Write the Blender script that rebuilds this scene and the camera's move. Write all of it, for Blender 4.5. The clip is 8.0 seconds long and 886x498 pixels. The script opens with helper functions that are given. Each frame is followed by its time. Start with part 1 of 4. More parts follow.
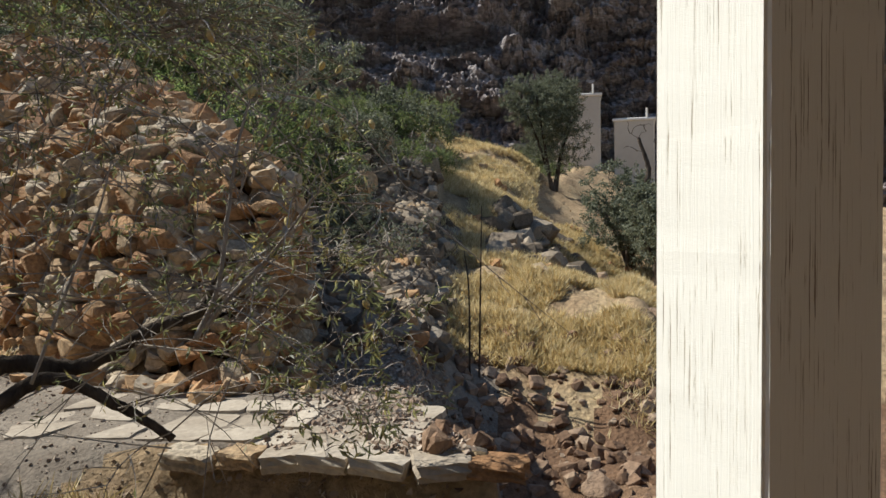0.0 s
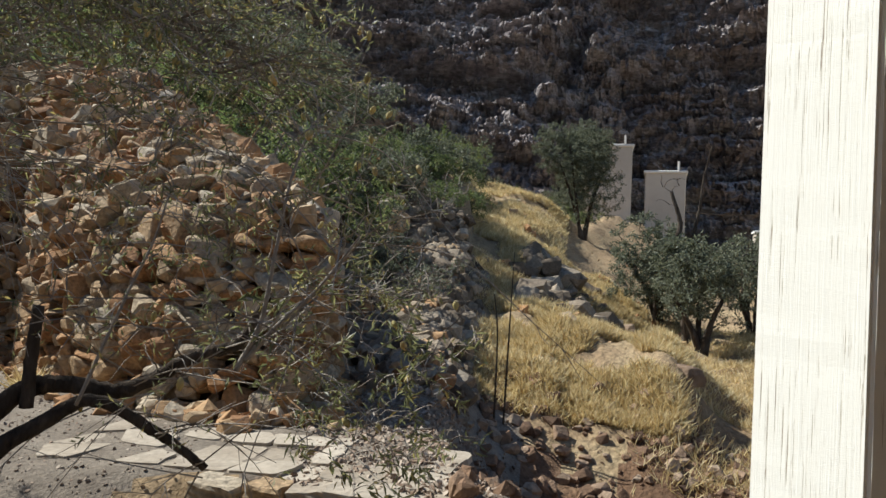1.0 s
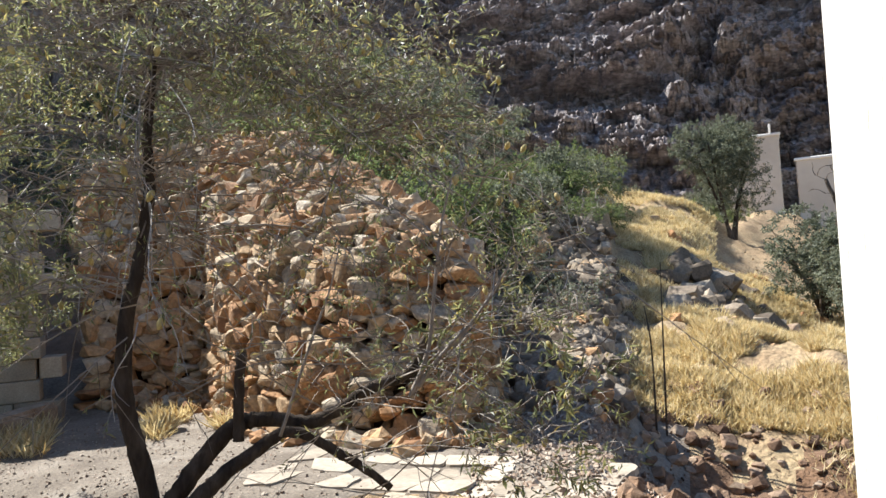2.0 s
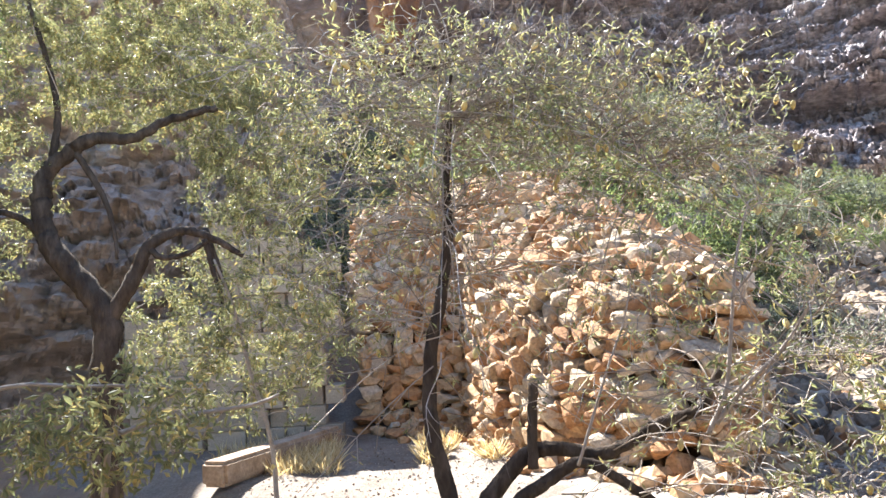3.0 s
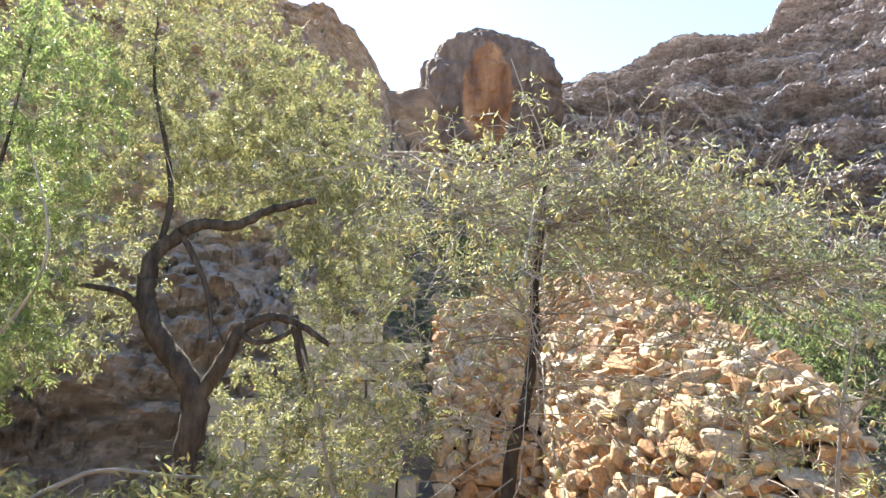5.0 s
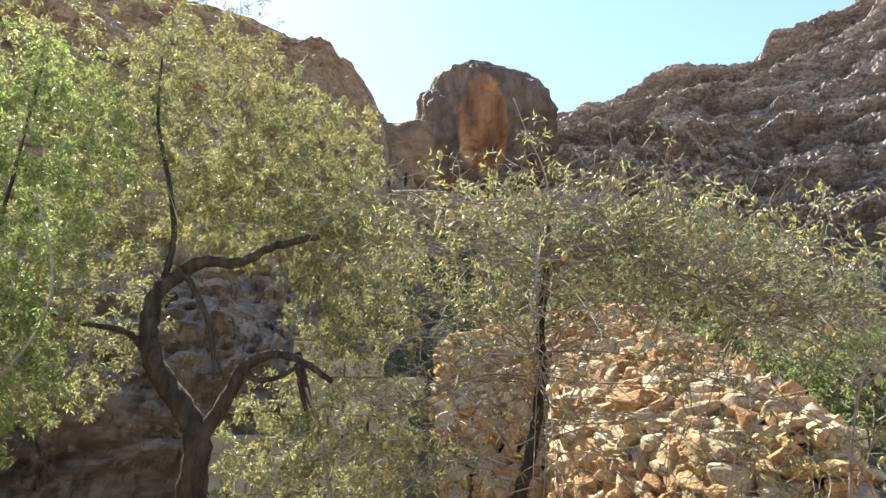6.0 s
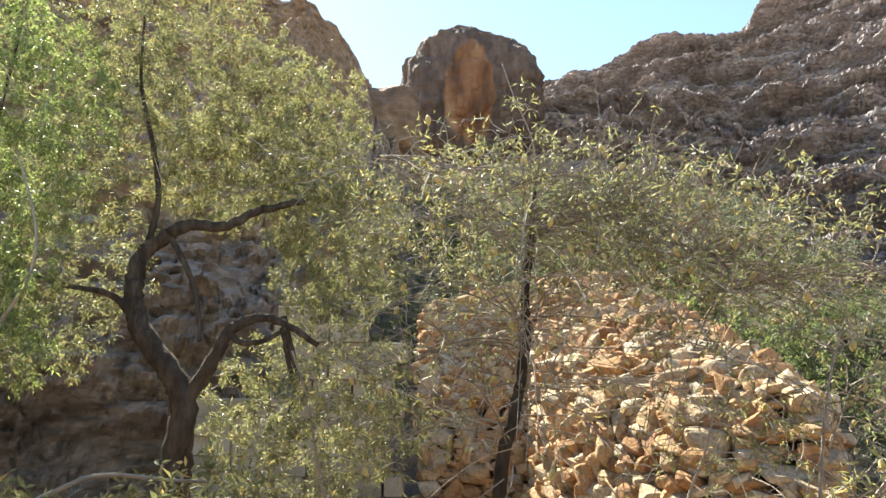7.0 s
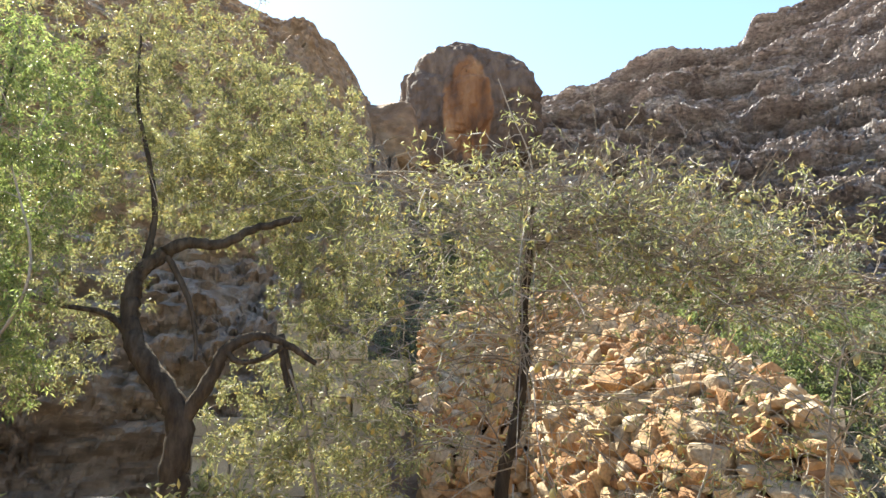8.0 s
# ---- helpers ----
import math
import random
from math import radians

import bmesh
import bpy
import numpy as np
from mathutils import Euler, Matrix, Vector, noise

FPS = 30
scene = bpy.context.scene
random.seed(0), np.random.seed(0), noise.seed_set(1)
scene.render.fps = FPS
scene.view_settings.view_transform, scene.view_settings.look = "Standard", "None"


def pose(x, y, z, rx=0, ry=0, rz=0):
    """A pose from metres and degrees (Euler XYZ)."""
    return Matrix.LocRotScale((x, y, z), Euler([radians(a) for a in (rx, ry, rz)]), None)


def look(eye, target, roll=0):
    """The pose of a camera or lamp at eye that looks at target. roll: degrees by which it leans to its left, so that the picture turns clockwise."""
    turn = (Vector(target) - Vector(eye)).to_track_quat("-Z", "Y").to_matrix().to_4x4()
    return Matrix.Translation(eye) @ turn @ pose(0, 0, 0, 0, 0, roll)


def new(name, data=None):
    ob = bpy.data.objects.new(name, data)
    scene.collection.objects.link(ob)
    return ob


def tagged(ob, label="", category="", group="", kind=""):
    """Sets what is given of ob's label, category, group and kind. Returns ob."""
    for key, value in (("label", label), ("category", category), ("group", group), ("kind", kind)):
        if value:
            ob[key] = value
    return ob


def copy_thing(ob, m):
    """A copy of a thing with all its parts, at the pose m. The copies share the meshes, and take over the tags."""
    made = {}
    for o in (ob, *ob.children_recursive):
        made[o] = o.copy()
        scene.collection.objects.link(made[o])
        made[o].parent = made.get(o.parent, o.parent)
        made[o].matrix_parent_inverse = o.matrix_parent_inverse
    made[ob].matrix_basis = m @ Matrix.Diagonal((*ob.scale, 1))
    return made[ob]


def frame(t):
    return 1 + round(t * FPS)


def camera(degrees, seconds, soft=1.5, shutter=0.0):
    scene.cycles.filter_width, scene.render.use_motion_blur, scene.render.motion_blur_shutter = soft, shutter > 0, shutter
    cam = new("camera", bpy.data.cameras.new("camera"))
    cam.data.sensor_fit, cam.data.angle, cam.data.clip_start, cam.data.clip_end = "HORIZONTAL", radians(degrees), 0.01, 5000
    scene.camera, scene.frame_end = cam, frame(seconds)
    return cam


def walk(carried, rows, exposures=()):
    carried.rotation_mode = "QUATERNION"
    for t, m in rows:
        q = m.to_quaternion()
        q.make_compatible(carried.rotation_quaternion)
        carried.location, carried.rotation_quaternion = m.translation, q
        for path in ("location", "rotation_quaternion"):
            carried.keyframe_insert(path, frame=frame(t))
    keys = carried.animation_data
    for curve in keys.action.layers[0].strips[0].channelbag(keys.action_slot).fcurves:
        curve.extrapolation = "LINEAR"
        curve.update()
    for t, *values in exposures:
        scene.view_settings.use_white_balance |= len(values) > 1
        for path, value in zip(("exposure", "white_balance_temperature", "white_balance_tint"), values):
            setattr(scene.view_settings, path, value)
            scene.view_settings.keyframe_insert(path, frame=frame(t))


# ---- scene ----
cam = camera(62.5, 8.0)
PATH = [
    (0, (0.625, 0.428, 1.892), (1.713, 2.103, 1.789), -1.2),
    (0.5, (0.581, 0.445, 1.877), (1.685, 2.112, 1.822), -2.1),
    (1, (0.547, 0.428, 1.913), (1.579, 2.141, 1.921), 2.0),
    (1.2, (0.54, 0.406, 1.896), (1.455, 2.184, 1.88), 1.0),
    (2.3, (0.326, 0.203, 1.95), (0.898, 2.115, 2.081), -4.0),
    (2.5, (0.247, 0.198, 1.937), (0.651, 2.149, 2.11), -3.2),
    (3, (0.144, 0.188, 1.944), (0.235, 2.175, 2.153), -3.7),
    (3.5, (0.13, 0.198, 1.959), (0.01, 2.179, 2.208), -3.0),
    (4, (0.13, 0.219, 1.976), (-0.022, 2.194, 2.254), -1.8),
    (4.5, (0.118, 0.192, 1.998), (-0.03, 2.15, 2.377), 0.4),
    (5, (0.12, 0.175, 2.023), (-0.007, 2.12, 2.473), 0.7),
    (5.2, (0.106, 0.16, 2.027), (-0.02, 2.096, 2.511), 0.7),
    (6.3, (0.081, 0.149, 2.066), (-0.032, 2.074, 2.595), -0.1),
    (6.5, (0.089, 0.164, 2.063), (-0.013, 2.1, 2.555), 0.0),
    (7, (0.07, 0.131, 2.044), (-0.005, 2.08, 2.486), 0.4),
    (7.5, (0.076, 0.162, 2.056), (-0.035, 2.105, 2.518), -0.3),
    (8, (0.082, 0.163, 2.053), (0.007, 2.102, 2.537), -0.1),
]
walk(cam, [(t, look(eye, target, roll)) for t, eye, target, roll in PATH],
     [(0.0, 0.45, 6250, 7), (1.2, 0.5, 6050, 6), (2.3, 1.8, 6050, 10), (3.5, 2.72, 6050, 13), (4.5, 2.74, 6100, 10), (5.2, 2.5, 6450, 6), (6.3, 2.05, 6850, 4), (8.0, 2.2, 6850, 4)])

# ---- light ----
SUN_AZ, SUN_EL = -35.0, 47.0          # degrees clockwise from +y, and above the horizon
world = bpy.data.worlds.new("sky")
scene.world = world
world.use_nodes = True
wt = world.node_tree
sky = wt.nodes.new("ShaderNodeTexSky")
sky.sky_type, sky.sun_disc = "NISHITA", False
sky.sun_elevation, sky.sun_rotation = radians(SUN_EL), radians(SUN_AZ)
sky.air_density, sky.dust_density, sky.ozone_density, sky.altitude = 1.0, 0.4, 1.4, 900
wt.links.new(sky.outputs[0], wt.nodes["Background"].inputs[0])
wt.nodes["Background"].inputs[1].default_value = 0.09
sun = new("sun", bpy.data.lights.new("sun", "SUN"))
sun.data.energy, sun.data.angle, sun.data.color = 5.3, radians(0.5), (1.0, 0.95, 0.86)
SUN_DIR = Vector((math.sin(radians(SUN_AZ)) * math.cos(radians(SUN_EL)), math.cos(radians(SUN_AZ)) * math.cos(radians(SUN_EL)), math.sin(radians(SUN_EL))))
sun.matrix_world = look(SUN_DIR * 60, (0, 0, 0))


# ---- materials ----
def ramp_node(nt, stops):
    r = nt.nodes.new("ShaderNodeValToRGB")
    el = r.color_ramp.elements
    while len(el) < len(stops):
        el.new(0.5)
    for e, (p, c) in zip(el, stops):
        e.position, e.color = p, (*c, 1)
    return r


def material(name, stops, scale=3.0, detail=8.0, rough=0.9, bump=0.4, bump_scale=None, spread=0.0, translucent=None, second=None,
             stretch=(1, 1, 1), distort=0.0, island=False, step=0.02, spec=0.3):
    """A surface whose colour runs over a noise; spread mixes in a random value for each object (or each island)."""
    m = bpy.data.materials.new(name)
    m.use_nodes = True
    nt = m.node_tree
    b = nt.nodes["Principled BSDF"]
    b.inputs["Roughness"].default_value = rough
    b.inputs["Specular IOR Level"].default_value = spec
    link = nt.links.new
    geo = nt.nodes.new("ShaderNodeNewGeometry")
    mp = nt.nodes.new("ShaderNodeMapping")
    mp.inputs["Scale"].default_value = stretch
    link(geo.outputs["Position"], mp.inputs[0])
    n = nt.nodes.new("ShaderNodeTexNoise")
    n.inputs["Scale"].default_value, n.inputs["Detail"].default_value = scale, detail
    n.inputs["Roughness"].default_value, n.inputs["Distortion"].default_value = 0.62, distort
    link(mp.outputs[0], n.inputs["Vector"])
    value = n.outputs["Fac"]
    if spread:
        if island:
            rnd = geo.outputs["Random Per Island"]
        else:
            rnd = nt.nodes.new("ShaderNodeObjectInfo").outputs["Random"]
        mx = nt.nodes.new("ShaderNodeMix")
        mx.inputs[0].default_value = spread
        link(value, mx.inputs[2])
        link(rnd, mx.inputs[3])
        value = mx.outputs[0]
    r = ramp_node(nt, stops)
    link(value, r.inputs[0])
    colour = r.outputs[0]
    if second:                               # a finer grain over the first colour: (scale, dark factor, light factor)
        n2 = nt.nodes.new("ShaderNodeTexNoise")
        n2.inputs["Scale"].default_value, n2.inputs["Detail"].default_value = second[0], 6
        link(mp.outputs[0], n2.inputs["Vector"])
        mr = nt.nodes.new("ShaderNodeMapRange")
        mr.inputs[1].default_value, mr.inputs[2].default_value = 0.3, 0.7
        mr.inputs[3].default_value, mr.inputs[4].default_value = second[1], second[2]
        link(n2.outputs["Fac"], mr.inputs[0])
        mul = nt.nodes.new("ShaderNodeMix")
        mul.data_type, mul.blend_type = "RGBA", "MULTIPLY"
        mul.inputs[0].default_value = 1.0
        link(colour, mul.inputs[6])
        link(mr.outputs[0], mul.inputs[7])
        colour = mul.outputs[2]
    link(colour, b.inputs["Base Color"])
    if bump:
        nb = nt.nodes.new("ShaderNodeTexNoise")
        nb.inputs["Scale"].default_value, nb.inputs["Detail"].default_value = bump_scale or scale * 4, 8
        nb.inputs["Roughness"].default_value = 0.65
        link(mp.outputs[0], nb.inputs["Vector"])
        bp = nt.nodes.new("ShaderNodeBump")
        bp.inputs["Strength"].default_value, bp.inputs["Distance"].default_value = bump, step
        link(nb.outputs["Fac"], bp.inputs["Height"])
        link(bp.outputs[0], b.inputs["Normal"])
    if translucent:
        tr = nt.nodes.new("ShaderNodeBsdfTranslucent")
        hs = nt.nodes.new("ShaderNodeHueSaturation")
        hs.inputs["Value"].default_value = translucent[1]
        hs.inputs["Saturation"].default_value = 1.15
        link(colour, hs.inputs["Color"])
        link(hs.outputs[0], tr.inputs[0])
        ms = nt.nodes.new("ShaderNodeMixShader")
        ms.inputs[0].default_value = translucent[0]
        link(b.outputs[0], ms.inputs[1])
        link(tr.outputs[0], ms.inputs[2])
        link(ms.outputs[0], nt.nodes["Material Output"].inputs[0])
    return m


M_YARD = material("pale_gravel", [(0.3, (0.14, 0.11, 0.083)), (0.55, (0.23, 0.19, 0.148)), (0.75, (0.31, 0.27, 0.225))], 2.2, 10, 0.95, 0.8, 55, second=(45, 0.7, 1.2))
M_HILL = material("hill_earth", [(0.25, (0.18, 0.12, 0.07)), (0.5, (0.35, 0.245, 0.14)), (0.75, (0.50, 0.38, 0.22))], 1.1, 12, 0.95, 1.0, 14, second=(22, 0.65, 1.25), step=0.06)
M_GULLY = material("red_brown_gully_earth", [(0.25, (0.085, 0.048, 0.028)), (0.5, (0.20, 0.115, 0.065)), (0.75, (0.33, 0.215, 0.13))], 2.2, 12, 0.95, 1.0, 20, second=(30, 0.6, 1.25), step=0.05)
M_PEBBLE = material("pale_pebbles", [(0.15, (0.17, 0.115, 0.08)), (0.5, (0.29, 0.215, 0.16)), (0.85, (0.44, 0.365, 0.29))], 6, 6, 0.9, 0.5, 40, spread=0.8, island=True, step=0.01)
M_GRIT = material("gully_stone", [(0.15, (0.11, 0.065, 0.04)), (0.5, (0.23, 0.14, 0.085)), (0.85, (0.36, 0.27, 0.19))], 4, 8, 0.9, 0.7, 28, spread=0.7, second=(26, 0.7, 1.2), island=True, step=0.03)
M_FLAG = material("flagstone", [(0.3, (0.29, 0.235, 0.175)), (0.7, (0.46, 0.395, 0.315))], 3, 8, 0.85, 0.5, 25, spread=0.3, second=(30, 0.8, 1.1))
M_RUBBLE = material("rubble_stone", [(0.12, (0.23, 0.115, 0.055)), (0.34, (0.40, 0.22, 0.10)), (0.52, (0.44, 0.285, 0.15)), (0.70, (0.42, 0.315, 0.20)), (0.88, (0.50, 0.425, 0.325))], 4, 8, 0.9, 0.7, 28, spread=0.7, second=(26, 0.7, 1.2), island=True, step=0.03)
M_STONE = material("field_stone", [(0.12, (0.23, 0.115, 0.055)), (0.34, (0.40, 0.22, 0.10)), (0.52, (0.44, 0.285, 0.15)), (0.70, (0.42, 0.315, 0.20)), (0.88, (0.50, 0.425, 0.325))], 4, 8, 0.9, 0.7, 28, spread=0.7, second=(34, 0.6, 1.25), step=0.05)
M_SCREE = material("grey_scree", [(0.15, (0.12, 0.09, 0.062)), (0.5, (0.22, 0.17, 0.12)), (0.85, (0.36, 0.295, 0.22))], 4, 8, 0.9, 0.7, 28, spread=0.7, second=(26, 0.7, 1.2), island=True, step=0.03)
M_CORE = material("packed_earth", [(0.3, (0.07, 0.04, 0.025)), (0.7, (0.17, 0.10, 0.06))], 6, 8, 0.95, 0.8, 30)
M_CLIFF = material("dark_cliff_rock", [(0.25, (0.17, 0.135, 0.13)), (0.45, (0.31, 0.265, 0.255)), (0.6, (0.43, 0.385, 0.37)), (0.8, (0.57, 0.535, 0.51))], 0.2, 14, 0.85, 1.0, 1.6, second=(2.2, 0.55, 1.3), stretch=(1, 1, 2.8), distort=0.6, step=0.5, spec=0.12)
M_CRAG = material("brown_crag_rock", [(0.25, (0.14, 0.088, 0.06)), (0.43, (0.27, 0.18, 0.122)), (0.55, (0.34, 0.235, 0.155)), (0.65, (0.36, 0.29, 0.22)), (0.8, (0.44, 0.39, 0.33))], 0.35, 14, 0.85, 1.0, 2.2, second=(2.4, 0.65, 1.2), stretch=(1, 1, 1.6), distort=0.8, step=0.25)
M_WEST = material("pale_brown_cliff", [(0.25, (0.20, 0.145, 0.11)), (0.43, (0.37, 0.285, 0.225)), (0.55, (0.44, 0.33, 0.245)), (0.65, (0.46, 0.40, 0.335)), (0.8, (0.54, 0.49, 0.43))], 0.45, 14, 0.9, 1.0, 2.6, second=(3.2, 0.6, 1.2), stretch=(1, 1, 2.2), distort=0.8, step=0.25)
M_BOULDER = material("boulder_rock", [(0.3, (0.08, 0.058, 0.048)), (0.5, (0.14, 0.10, 0.08)), (0.65, (0.20, 0.145, 0.11)), (0.8, (0.27, 0.23, 0.20))], 0.3, 12, 0.85, 0.9, 1.6, second=(1.5, 0.65, 1.2), stretch=(1.6, 1.6, 0.6), distort=0.7, step=0.35)
M_BLOCK = material("concrete_block", [(0.25, (0.25, 0.205, 0.15)), (0.7, (0.42, 0.36, 0.275))], 5, 8, 0.95, 0.6, 60, spread=0.35, second=(70, 0.8, 1.12), step=0.006)
M_BEAM = material("sandstone_kerb", [(0.3, (0.22, 0.15, 0.095)), (0.5, (0.34, 0.25, 0.17)), (0.7, (0.46, 0.38, 0.29))], 4, 8, 0.9, 0.6, 30, second=(35, 0.75, 1.15), step=0.02)
M_BARK = material("grey_bark", [(0.3, (0.032, 0.025, 0.02)), (0.5, (0.075, 0.058, 0.045)), (0.75, (0.15, 0.12, 0.095))], 16, 8, 1.0, 1.0, 34, stretch=(1, 1, 0.3), step=0.035, spec=0.1)
M_TWIG = material("pale_twig_bark", [(0.25, (0.15, 0.12, 0.095)), (0.5, (0.29, 0.245, 0.20)), (0.8, (0.46, 0.41, 0.35))], 20, 5, 0.8, 0.4, 90, spread=0.5, island=True)
M_LEAF = material("almond_leaf", [(0.12, (0.11, 0.12, 0.062)), (0.45, (0.175, 0.182, 0.092)), (0.76, (0.24, 0.232, 0.115)), (0.95, (0.36, 0.275, 0.115))], 1.2, 3, 0.5, 0, spread=0.8, island=True, translucent=(0.45, 1.6), spec=0.4)
M_LEAF2 = material("bright_leaf", [(0.15, (0.10, 0.135, 0.055)), (0.5, (0.165, 0.205, 0.08)), (0.9, (0.24, 0.26, 0.11))], 1.2, 3, 0.42, 0, spread=0.8, island=True, translucent=(0.45, 2.0), spec=0.5)
M_BUSH = material("bush_leaf", [(0.15, (0.065, 0.09, 0.038)), (0.5, (0.125, 0.15, 0.062)), (0.9, (0.195, 0.21, 0.095))], 0.8, 3, 0.6, 0, spread=0.7, island=True, translucent=(0.4, 1.8))
M_OLIVE = material("olive_leaf", [(0.15, (0.08, 0.09, 0.06)), (0.5, (0.15, 0.16, 0.105)), (0.9, (0.23, 0.24, 0.165))], 0.8, 3, 0.6, 0, spread=0.7, island=True, translucent=(0.25, 1.5))
M_DRY = material("dry_grass", [(0.15, (0.42, 0.32, 0.17)), (0.5, (0.62, 0.52, 0.31)), (0.9, (0.74, 0.66, 0.46))], 1.5, 3, 0.7, 0, spread=0.7, island=True, translucent=(0.4, 1.3))
M_FRUIT = material("almond_hull", [(0.2, (0.40, 0.35, 0.14)), (0.6, (0.56, 0.45, 0.18)), (0.9, (0.62, 0.45, 0.22))], 30, 4, 0.65, 0.3, 120, spread=0.5, translucent=(0.15, 1.3))
M_CREAM = material("cream_render", [(0.3, (0.46, 0.40, 0.33)), (0.7, (0.58, 0.52, 0.44))], 0.5, 8, 0.9, 0.2, 3)
M_WHITE = material("whitewash", [(0.3, (0.66, 0.63, 0.58)), (0.7, (0.80, 0.78, 0.74))], 0.5, 8, 0.9, 0.2, 3)


# ---- helpers of this scene ----
class Shape:
    """Collects vertices and faces for one mesh."""

    def __init__(self):
        self.v, self.f, self.n = [], [], 0

    def add(self, verts, faces):
        self.v.append(np.asarray(verts, float))
        n = self.n
        self.f.extend([tuple(i + n for i in f) for f in faces])
        self.n += len(verts)

    def mesh(self, name, mat, smooth=False):
        me = bpy.data.meshes.new(name)
        me.from_pydata(np.concatenate(self.v).tolist() if self.v else [], [], self.f)
        me.materials.append(mat)
        if smooth:
            me.polygons.foreach_set("use_smooth", [True] * len(me.polygons))
        return me


def put(name, me, parent=None, label=""):
    ob = new(name, me)
    if parent:
        ob.parent = parent
    return tagged(ob, label)


def smooth_path(pts, per=6):
    """Catmull-Rom through pts."""
    p = [np.array(q, float) for q in pts]
    p = [2 * p[0] - p[1]] + p + [2 * p[-1] - p[-2]]
    out = []
    for i in range(1, len(p) - 2):
        for k in range(per):
            t = k / per
            out.append(0.5 * (2 * p[i] + (p[i + 1] - p[i - 1]) * t + (2 * p[i - 1] - 5 * p[i] + 4 * p[i + 1] - p[i + 2]) * t * t + (3 * p[i] - p[i - 1] - 3 * p[i + 1] + p[i + 2]) * t ** 3))
    out.append(p[-2])
    return np.array(out)


def tube(shape, pts, r0, r1, sides=6, rough=0.0, rng=None):
    pts = np.asarray(pts, float)
    n = len(pts)
    d = np.gradient(pts, axis=0)
    d /= np.linalg.norm(d, axis=1)[:, None] + 1e-9
    ref = np.array([0.31, 0.17, 0.93]) if abs(d[0][2]) < 0.8 else np.array([0.95, 0.3, 0.05])
    a = np.cross(d, ref)
    a /= np.linalg.norm(a, axis=1)[:, None] + 1e-9
    b = np.cross(d, a)
    rad = np.linspace(r0, r1, n)
    th = np.linspace(0, 2 * np.pi, sides, endpoint=False)
    ring = np.cos(th)[None, :, None] * a[:, None] + np.sin(th)[None, :, None] * b[:, None]
    rr = rad[:, None] * np.ones((1, sides))
    if rough:
        rr = rr * (1 + rough * rng.normal(size=rr.shape))
    v = (pts[:, None] + ring * rr[:, :, None]).reshape(-1, 3)
    f = []
    for i in range(n - 1):
        for k in range(sides):
            k2 = (k + 1) % sides
            f.append((i * sides + k, i * sides + k2, (i + 1) * sides + k2, (i + 1) * sides + k))
    f.append(tuple(range(sides - 1, -1, -1)))
    f.append(tuple((n - 1) * sides + k for k in range(sides)))
    shape.add(v, f)


def blades(shape, base, direction, side, length, width, fold=0.25):
    """Folded leaves: arrays of the leaf bases, their directions, side vectors, lengths and widths."""
    n = len(base)
    up = np.cross(direction, side)
    mid = base + direction * (length * 0.45)[:, None]
    tip = base + direction * length[:, None] - up * (length * 0.12)[:, None]
    l = mid + side * (width * 0.5)[:, None] + up * (width * fold)[:, None]
    r = mid - side * (width * 0.5)[:, None] + up * (width * fold)[:, None]
    v = np.stack([base, l, tip, r], 1).reshape(-1, 3)
    idx = np.arange(n) * 4
    faces = np.concatenate([np.stack([idx, idx + 1, idx + 2], 1), np.stack([idx, idx + 2, idx + 3], 1)])
    shape.add(v, [])
    off = shape.n - len(v)
    shape.f.extend(map(tuple, (faces + off).tolist()))


def unit(v):
    return v / (np.linalg.norm(v, axis=-1, keepdims=True) + 1e-9)


def fbm(p, octaves=5, rough=0.55):
    return noise.fractal(Vector(p), 1.0 - rough + 0.3, 2.1, octaves, noise_basis="PERLIN_ORIGINAL")


def ridged(p, octaves=5):
    return noise.ridged_multi_fractal(Vector(p), 0.75, 2.1, octaves, 1.0, 2.0, noise_basis="PERLIN_ORIGINAL")


def block_step(p):
    """Angular blocks: each cell stands out by its own amount, with a cleft between cells."""
    d, q = noise.voronoi(Vector(p))
    out = 0.5 + 0.5 * noise.cell((q[0].x * 7.1, q[0].y * 5.3, q[0].z * 9.7))
    return out * min(1.0, 6.0 * (d[1] - d[0])) + 0.35 * min(1.0, 2.5 * (d[1] - d[0]))


# ---- ground ----
YARD = 0.8
AZ_KEY = [-180, -70, -22, -4, 8, 18, 22, 25, 29, 33, 37, 39, 42, 46, 51, 58, 75, 180]
R_ZERO = [30, 12, 9.2, 9.2, 9.2, 9.1, 9.0, 8.4, 7.5, 6.0, 5.4, 5.2, 5.0, 5.0, 5.0, 5.0, 5.0, 30]
Z_ZERO = [0.4, 0.8, 0.9, 1.4, 1.5, 1.5, 1.5, 1.35, 1.1, 0.8, 0.05, -0.25, -0.5, -0.4, -0.1, 0.3, 0.4, 0.4]
SLOPE = [0.03, 0.2, 0.40, 0.42, 0.42, 0.39, 0.345, 0.285, 0.215, 0.18, 0.205, 0.2, 0.16, 0.115, 0.045, 0.02, 0.02, 0.03]
CREST = [60, 60, 60, 60, 50, 26, 24, 24, 24, 24, 24, 24, 26, 40, 60, 60, 60, 60]      # radius past which the slope levels out


def smoothstep(a, b, x):
    t = min(1.0, max(0.0, (x - a) / (b - a)))
    return t * t * (3 - 2 * t)


